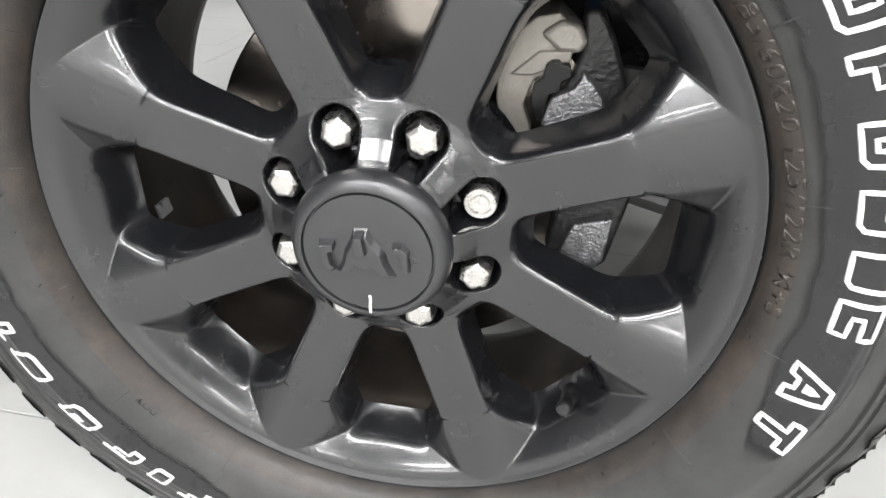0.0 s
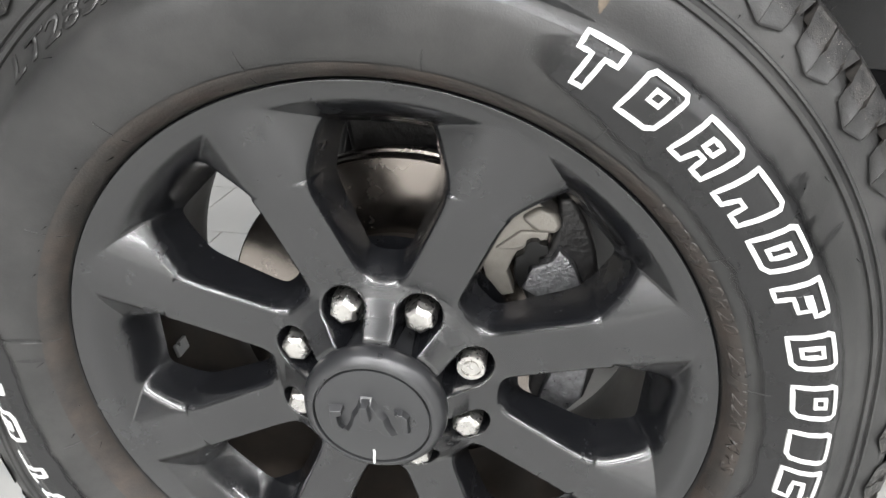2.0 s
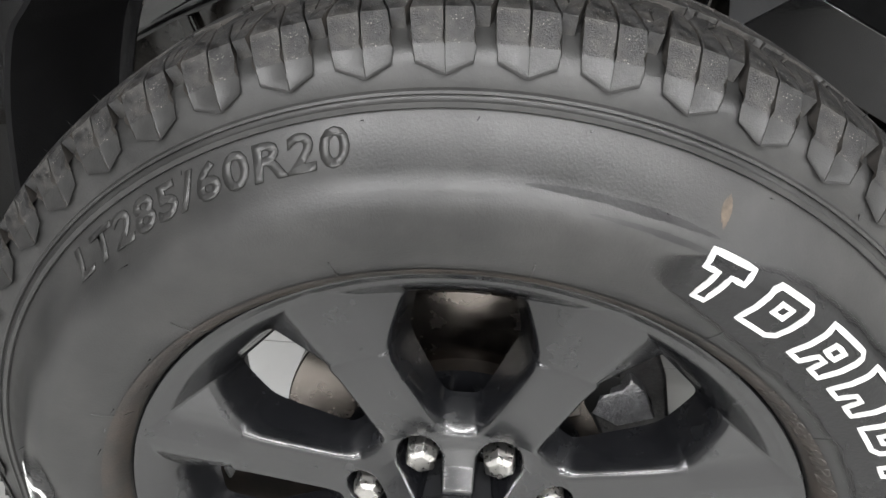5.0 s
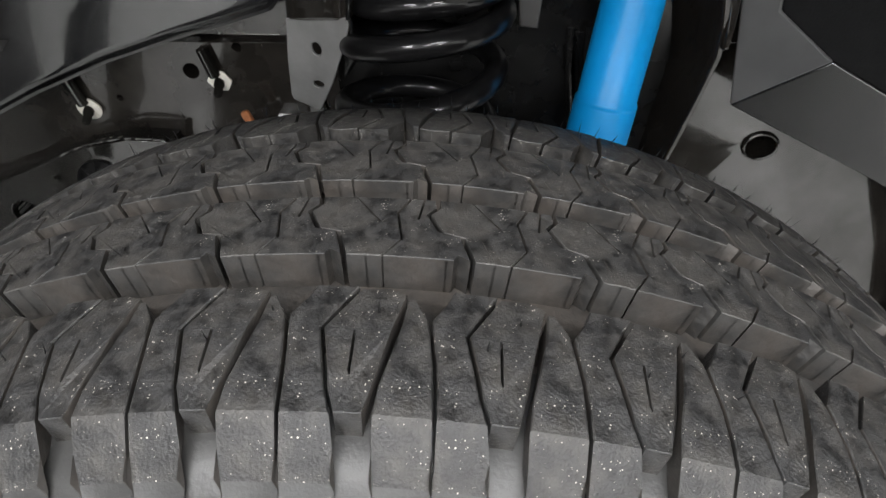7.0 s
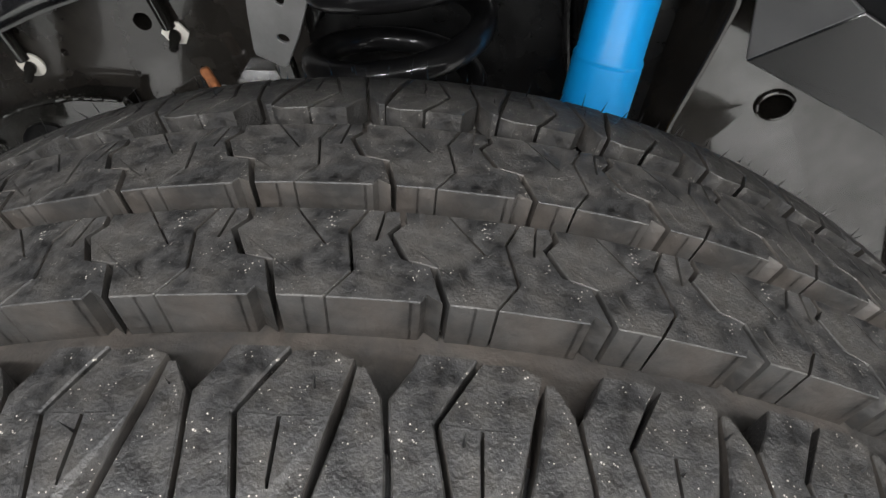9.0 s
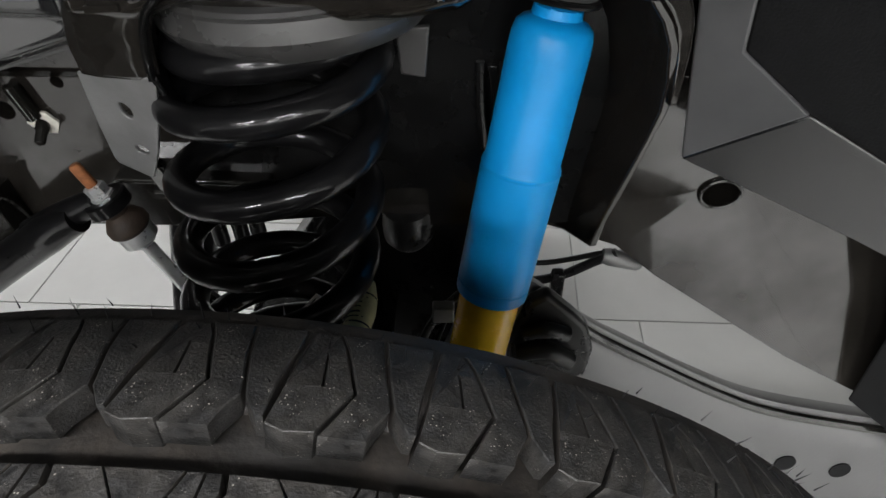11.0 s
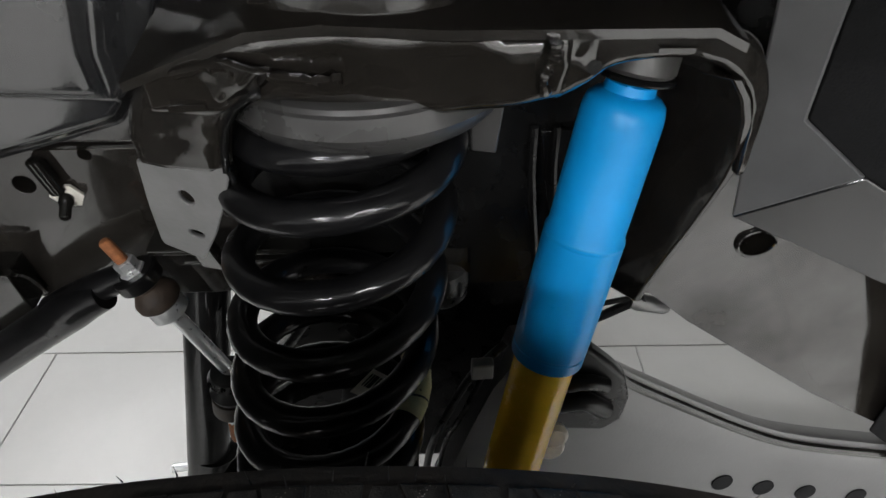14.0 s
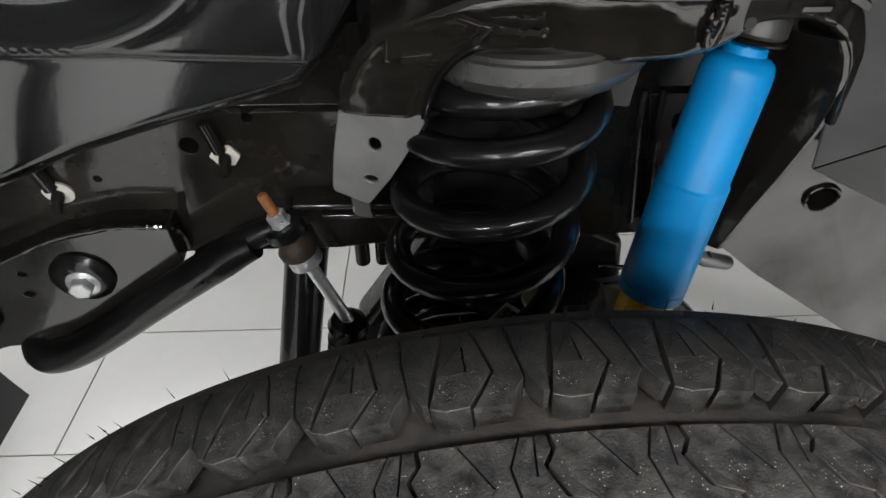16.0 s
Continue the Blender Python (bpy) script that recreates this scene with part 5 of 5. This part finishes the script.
part("casting", lathe([(0, 0.05), (0.02, 0.11), (0.12, 0.13), (0.20, 0.10), (0.24, 0.05)], (0.06, 0.66, 0.42), (0.06, 0.95, 0.42), 32), M_DARK, axle)
arm = thing("control_arm", (0.45, 0.40, 0.25), "grey painted pressed steel control arm with punched holes", "control arm")
SETTING.append(Matrix())
bm = bmesh.new()
ridge = [(0.150, 0.548), (0.200, 0.550), (0.242, 0.514), (0.278, 0.480), (0.350, 0.430), (0.434, 0.375), (0.513, 0.334), (0.631, 0.300), (0.80, 0.26), (1.0, 0.20)]
lower = [(0.06, 0.31), (0.12, 0.28), (0.18, 0.25), (0.26, 0.22), (0.34, 0.195), (0.42, 0.17), (0.52, 0.14), (0.62, 0.115), (0.80, 0.08), (1.0, 0.04)]
up, dn = smooth_path([(x, 0, z) for x, z in ridge], 4), smooth_path([(x, 0, z) for x, z in lower], 4)
rows = []
for u, d in zip(up, dn):
    rows.append([bm.verts.new(v) for v in ((u.x, 0.495, u.z - 0.02), (u.x, 0.466, u.z + 0.001), (u.x + 0.001, 0.461, u.z + 0.001), (u.x + 0.003, 0.458, u.z - 0.010), (u.x + 0.004, 0.452, u.z - 0.017), (u.x + 0.003, 0.447, u.z - 0.024), ((u.x * 3 + d.x) / 4, 0.441, (u.z * 3 + d.z) / 4), ((u.x + d.x) / 2, 0.436, (u.z + d.z) / 2), (d.x, 0.418, d.z), (d.x, 0.495, d.z - 0.05))])
for p, r in zip(rows, rows[1:]):
    for k in range(10):
        bm.faces.new((p[k], p[(k + 1) % 10], r[(k + 1) % 10], r[k]))
bm.faces.new(rows[0])
bm.faces.new(rows[-1])
sheet = BVHTree.FromBMesh(bm)
part("body", bm, M_STEEL, arm)
part("edge_flange", tube([(u.x + 0.004, 0.4545, u.z - 0.0125) for u in up[6:]], 0.0062, 8), M_FRAME, arm, "dark line in the groove along the fold")
# no holes cut: black discs on the sheet stand for their shade
for x, z in ((0.433, 0.273), (0.494, 0.252), (0.558, 0.232), (0.636, 0.213)):
    near = [sheet.ray_cast(Vector((x + u, 0.0, z + w)), Vector((0, 1, 0)))[0] for u, w in ((-0.012, -0.008), (0.012, -0.008), (0, 0.012))]
    nrm = (near[1] - near[0]).cross(near[2] - near[0]).normalized()
    if nrm.y > 0:
        nrm = -nrm
    spot = (near[0] + near[1] + near[2]) / 3
    part("hole", lathe([(0, 0.0142), (0.0035, 0.0142), (0.0035, 0)], spot - nrm * 0.002, spot + nrm, 22), M_SHADE_BLACK, arm, "black disc for the shade in a punched hole")
pocket = [(0.205, 0.541), (0.223, 0.552), (0.252, 0.522), (0.268, 0.502), (0.278, 0.465), (0.275, 0.427), (0.256, 0.408), (0.209, 0.414), (0.183, 0.437), (0.185, 0.485)]
part("bush_pocket", slab([(x, 0.434, z) for x, z in pocket], (0, 0.020, 0)), M_DARK, arm, "black rubber bush in its pocket", bevel=0.006, segs=3)
for a0, a1, r in (((0.196, 0.468), (0.252, 0.452), 0.011), ((0.200, 0.500), (0.246, 0.496), 0.009)):
    part("bush_fold", tube(smooth_path([(a0[0], 0.432, a0[1]), ((a0[0] + a1[0]) / 2, 0.428, a0[1] + 0.008), (a1[0], 0.432, a1[1])], 6), r, 12), M_DARK, arm)
nutt = thing("arm_nut", (0.18, 0.39, 0.44), "pair of pale flanged nuts on the lower bracket", "nut")
part("head", lathe([(0, 0.0135), (0.008, 0.0145), (0.012, 0.010)], (0.185, 0.396, 0.470), (0.187, 0.36, 0.482), 20), M_LABEL, nutt)
part("flange", lathe([(0, 0.0155), (0.005, 0.0155), (0.009, 0.012)], (0.184, 0.398, 0.444), (0.186, 0.36, 0.456), 24), M_LABEL, nutt)
SETTING.pop()

# hoses and clip between shock and rail
hose = thing("brake_hose", (0.25, 0.5, 0.5), "thin black brake hoses held by a plastic clip", "hose")
for pth, r, mt in (([(0.17, 0.50, 0.505), (0.21, 0.50, 0.505), (0.245, 0.495, 0.520), (0.280, 0.490, 0.548), (0.300, 0.488, 0.562)], 0.0055, M_BLACKRUB), ([(0.17, 0.51, 0.53), (0.225, 0.505, 0.530), (0.290, 0.495, 0.556)], 0.0032, M_DARK),
                   ([(0.050, 0.43, 0.30), (0.060, 0.42, 0.40), (0.085, 0.41, 0.50), (0.105, 0.41, 0.55), (0.135, 0.42, 0.58)], 0.0045, M_BLACKRUB), ([(0.065, 0.43, 0.30), (0.075, 0.42, 0.40), (0.095, 0.41, 0.48), (0.112, 0.41, 0.54)], 0.003, M_DARK)):
    part("tube", tube(smooth_path(pth, 6), r, 10), mt, hose)
part("clip", box(0.232, 0.247, 0.484, 0.498, 0.488, 0.530), M_BLACKRUB, hose, bevel=0.003)
part("eye", lathe([(0, 0.008), (0.008, 0.010), (0.040, 0.009), (0.045, 0.006)], (0.285, 0.49, 0.556), (0.34, 0.485, 0.545), 16), M_ARM, hose)
part("bracket", box(0.100, 0.122, 0.40, 0.412, 0.548, 0.570), M_ARM, hose, bevel=0.002)

# ---- wheel arch ----
arch = thing("fender_liner", (0, 0.3, 0.3), "black moulded plastic wheel arch liner", "liner")


def plate(points, thick, name, mat=M_LINER, bev=0.003, parent=arch, label=""):
    p = [Vector(q) for q in points]
    nn = Vector((0, 0, 0))
    for i in range(1, len(p) - 1):
        nn += (p[i] - p[0]).cross(p[i + 1] - p[0])
    nn = nn.normalized()
    if nn.y < 0:
        nn = -nn
    return part(name, slab(p, nn * thick), mat, parent, label, bevel=bev)


SETTING.append(Matrix())
# unseen crown closes the arch and blocks the lamps overhead
part("crown", revolve([(0.86, -0.12), (0.84, 0.0), (0.84, 0.35), (0.82, 0.70)], 72, HUB, 4, 200), M_LINER, arch)
SETTING.pop()
# faceted panels behind the wheel
a, b, c, d, e = (0.272, 0.396, 0.97), (0.302, 0.395, 0.754), (0.372, 0.365, 0.812), (0.318, 0.378, 0.853), (0.305, 0.370, 0.99)
# lit panel, its brightness set by the paler plastic
plate([a, b, c, d, e], 0.004, "upper_panel", M_LIT_PLASTIC)
# outer and rear panels carry their shade in this darker black
plate([e, d, c, (0.60, 0.30, 0.70), (0.80, 0.18, 0.95), (0.50, 0.18, 1.20), (0.34, 0.28, 1.20)], 0.004, "outer_panel", M_SHADE_BLACK, label="black liner panel, its shade put into a darker black")
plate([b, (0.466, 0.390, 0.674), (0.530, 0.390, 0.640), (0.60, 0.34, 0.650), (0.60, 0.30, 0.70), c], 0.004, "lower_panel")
plate([(0.530, 0.390, 0.640), (0.560, 0.388, 0.544), (0.566, 0.388, 0.428), (0.620, 0.38, 0.385), (0.75, 0.34, 0.25), (0.95, 0.24, 0.30), (0.90, 0.20, 0.65), (0.60, 0.34, 0.650)], 0.004, "rear_panel", M_SHADE_BLACK, label="black liner panel, its shade put into a darker black")
# moulded panel ahead of the wheel
EDGE = ((-0.75, 0.60), (-0.60, 0.66), (-0.50, 0.71), (-0.411, 0.752), (-0.327, 0.786), (-0.252, 0.810), (-0.194, 0.826), (-0.148, 0.840), (-0.124, 0.868), (-0.102, 0.902), (-0.086, 0.94), (-0.076, 1.02))


def eased(v):
    v = min(1.0, max(0.0, v))
    return v * v * (3 - 2 * v)


def liner_y(x, z, h):
    """Depth of the moulded panel: rolled edge, flat lower band, step, round recess and a rib."""
    y = 0.402 + 0.010 * (1 - eased(h / 0.012))
    step = 0.879 - 0.045 * (x + 0.30)
    y += 0.006 * eased((step - z) / 0.010) - 0.030 * max(0.0, z - step)
    ell = math.hypot((x + 0.33) / 0.127, (z - 0.951) / 0.071)
    y += 0.026 * eased((1.02 - ell) / 0.30) - 0.0025 * math.exp(-((ell - 1.06) / 0.07) ** 2)
    if z > step - 0.002:
        y -= 0.007 * math.exp(-((x + 0.134 - 0.25 * max(0.0, z - 0.90)) / 0.010) ** 2)
    y -= 0.20 * eased((z - 1.01) / 0.20)
    return y


bm = bmesh.new()
rowsl = []
cols = 220
for k in range(cols + 1):
    x = -0.75 + (0.75 - 0.076) * k / cols
    for (xa, za), (xb, zb) in zip(EDGE, EDGE[1:]):
        if xa <= x <= xb + 1e-6:
            zl = za + (zb - za) * (x - xa) / (xb - xa)
    row = [bm.verts.new((x, 0.424, zl + 0.003))]
    for m in range(171):
        h = (1.20 - zl) * (m / 170) ** 1.15
        row.append(bm.verts.new((x - 0.10 * h, liner_y(x - 0.10 * h, zl + h, h), zl + h)))
    rowsl.append(row)
for p, r in zip(rowsl, rowsl[1:]):
    for k in range(171):
        bm.faces.new((p[k], p[k + 1], r[k + 1], r[k]))
lp = part("front_panel", bm, M_LINER, arch)
sm = lp.modifiers.new("solid", "SOLIDIFY")
sm.thickness = 0.003
lead = smooth_path([(-0.345, 0.30, 0.853), (-0.375, 0.30, 0.824), (-0.398, 0.30, 0.797), (-0.428, 0.30, 0.725), (-0.451, 0.30, 0.642), (-0.458, 0.30, 0.60)], 6)
bm = bmesh.new()
rows = [[bm.verts.new(v) for v in (p, p + Vector((-0.004, -0.006, 0)), p + Vector((-0.012, -0.08, 0.0)), p + Vector((-0.025, -0.16, 0.01)), p + Vector((-0.031, -0.16, 0.01)), p + Vector((-0.012, 0.0, 0)))] for p in lead]
for p, r in zip(rows, rows[1:]):
    for k in range(6):
        bm.faces.new((p[k], p[(k + 1) % 6], r[(k + 1) % 6], r[k]))
# turned from the light; its shade lies in the material
part("front_wall", bm, M_SHADE_BLACK, arch, "black liner panel, its shade put into a darker black")
bm = bmesh.new()
rows = [[bm.verts.new(v) for v in (p + Vector((0.001, -0.003, 0)), p + Vector((0.014, 0.002, -0.002)), p + Vector((0.014, 0.006, -0.002)), p + Vector((0.001, 0.001, 0)))] for p in lead]
for p, r in zip(rows, rows[1:]):
    for k in range(4):
        bm.faces.new((p[k], p[(k + 1) % 4], r[(k + 1) % 4], r[k]))
part("front_strip", bm, M_LINER, arch, "satin black plastic edge strip")
SETTING.append(Matrix())
# out of view; the opening is shaped to steer lamp light into the arch
fender = thing("fender", (0, -0.13, 0.5), "unseen dark front fender with a round wheel opening", "fender")
edge = [polar(0.74 + 0.07 * (3 - 2 * f) * f * f, a, -0.135) for a in range(5, 201, 5) for f in [min(max((a - 100) / 45, 0.0), 1.0)]]
part("panel", slab([*edge, Vector((-1.15, -0.135, 0.20)), Vector((-1.15, -0.135, 1.34)), Vector((1.15, -0.135, 1.34)), Vector((1.15, -0.135, 0.48))], (0, 0.006, 0)), M_LINER, fender, smooth=False)
part("lip", tube([p + Vector((0, 0.004, 0)) for p in edge], 0.006, 8), M_LINER, fender)
# cover added to keep overhead lamp light out
part("top", box(-1.15, 1.15, -0.135, 0.70, 1.34, 1.35), M_LINER, fender, smooth=False)
SETTING.pop()
# black enclosure added to stand for the unlit engine bay
bay = thing("inner_fender", (0, 0.6, 0.62), "black wall and shelf added for the dark behind the arch", "inner fender")
part("wall", slab([(x, 0.66, z) for x, z in ((-1.1, 0.62), (-0.3, 0.66), (0.3, 0.66), (0.9, 0.50), (1.1, 0.45), (1.1, 1.35), (-1.1, 1.35))], (0, 0.01, 0)), M_DARK, bay)
part("shelf", slab([(-1.1, 0.53, 0.80), (1.1, 0.53, 0.60), (1.1, 0.66, 0.60), (-1.1, 0.66, 0.80)], (0, 0, 0.01)), M_DARK, bay)
part("step", box(0.24, 0.30, 0.47, 0.52, 0.76, 0.79), M_FRAME, bay, bevel=0.003)
part("post", box(0.255, 0.285, 0.52, 0.56, 0.78, 1.1), M_FRAME, bay, bevel=0.004)

# ---- engine bay parts over the tower ----
motor = thing("underhood_cylinder", (0.0, 0.55, 0.95), "grey metal cylinder with black fittings above the tower", "cylinder")
part("body", rod((-0.065, 0.50, 0.985), (0.035, 0.50, 0.985), 0.016, 24), M_ZINC, motor)
part("collar", rod((-0.02, 0.50, 0.985), (0.0, 0.50, 0.985), 0.0185, 24), M_ARM, motor)
part("fitting", box(-0.098, -0.064, 0.48, 0.52, 0.965, 1.01), M_DARK, motor, bevel=0.003)
part("tab", box(0.045, 0.060, 0.47, 0.474, 0.95, 0.99), M_ARM, motor, bevel=0.001)
part("harness", tube(smooth_path([(-0.16, 0.47, 0.93), (-0.13, 0.47, 0.945), (-0.10, 0.49, 0.95)], 6), 0.007, 10), M_BLACKRUB, motor)

SETTING.pop()

# ---- floor tiles ----
TW, TD, LEAN_T = 0.630, 0.311, radians(-3.3)
bm = bmesh.new()
g = 0.0014
lo = [(-TW / 2 + g, -TD / 2 + g), (TW / 2 - g, -TD / 2 + g), (TW / 2 - g, TD / 2 - g), (-TW / 2 + g, TD / 2 - g)]
b0 = [bm.verts.new((x, y, -0.004)) for x, y in lo]
b1 = [bm.verts.new((x, y, -0.0008)) for x, y in lo]
b2 = [bm.verts.new((x * 0.9975, y * 0.995, 0)) for x, y in lo]
for p, r in ((b0, b1), (b1, b2)):
    for i in range(4):
        bm.faces.new((p[i], p[(i + 1) % 4], r[(i + 1) % 4], r[i]))
bm.faces.new(b2)
tile_me = bpy.data.meshes.new("tile")
bm.to_mesh(tile_me)
bm.free()
tile_me.materials.append(M_FLOOR)
origin = Matrix.Translation((-0.753, 0.977, 0)) @ Matrix.Rotation(LEAN_T, 4, "Z")


def tile_place(i, j):
    return (TW / 2 + i * TW + (0.0 if j % 2 else 0.505), TD / 2 + j * TD)


far = bmesh.new()
for j in range(-33, 18):
    for i in range(-9, 12):
        x, y = tile_place(i, j)
        if -8 <= j <= 4 and -2 <= i <= 4:
            ob = new("tile", tile_me)
            ob.parent = floor
            ob.matrix_basis = origin @ Matrix.Translation((x, y, 0))
            continue
        ps = [origin @ Vector((x + px, y + py, 0)) for px, py in lo]
        if all(abs(p.x) < 5.95 and -8.95 < p.y < 5.95 for p in ps):
            far.faces.new([far.verts.new(p) for p in ps])
ft = part("far_tiles", far, M_FLOOR, floor, smooth=False)
ft["kind"] = "stuff"
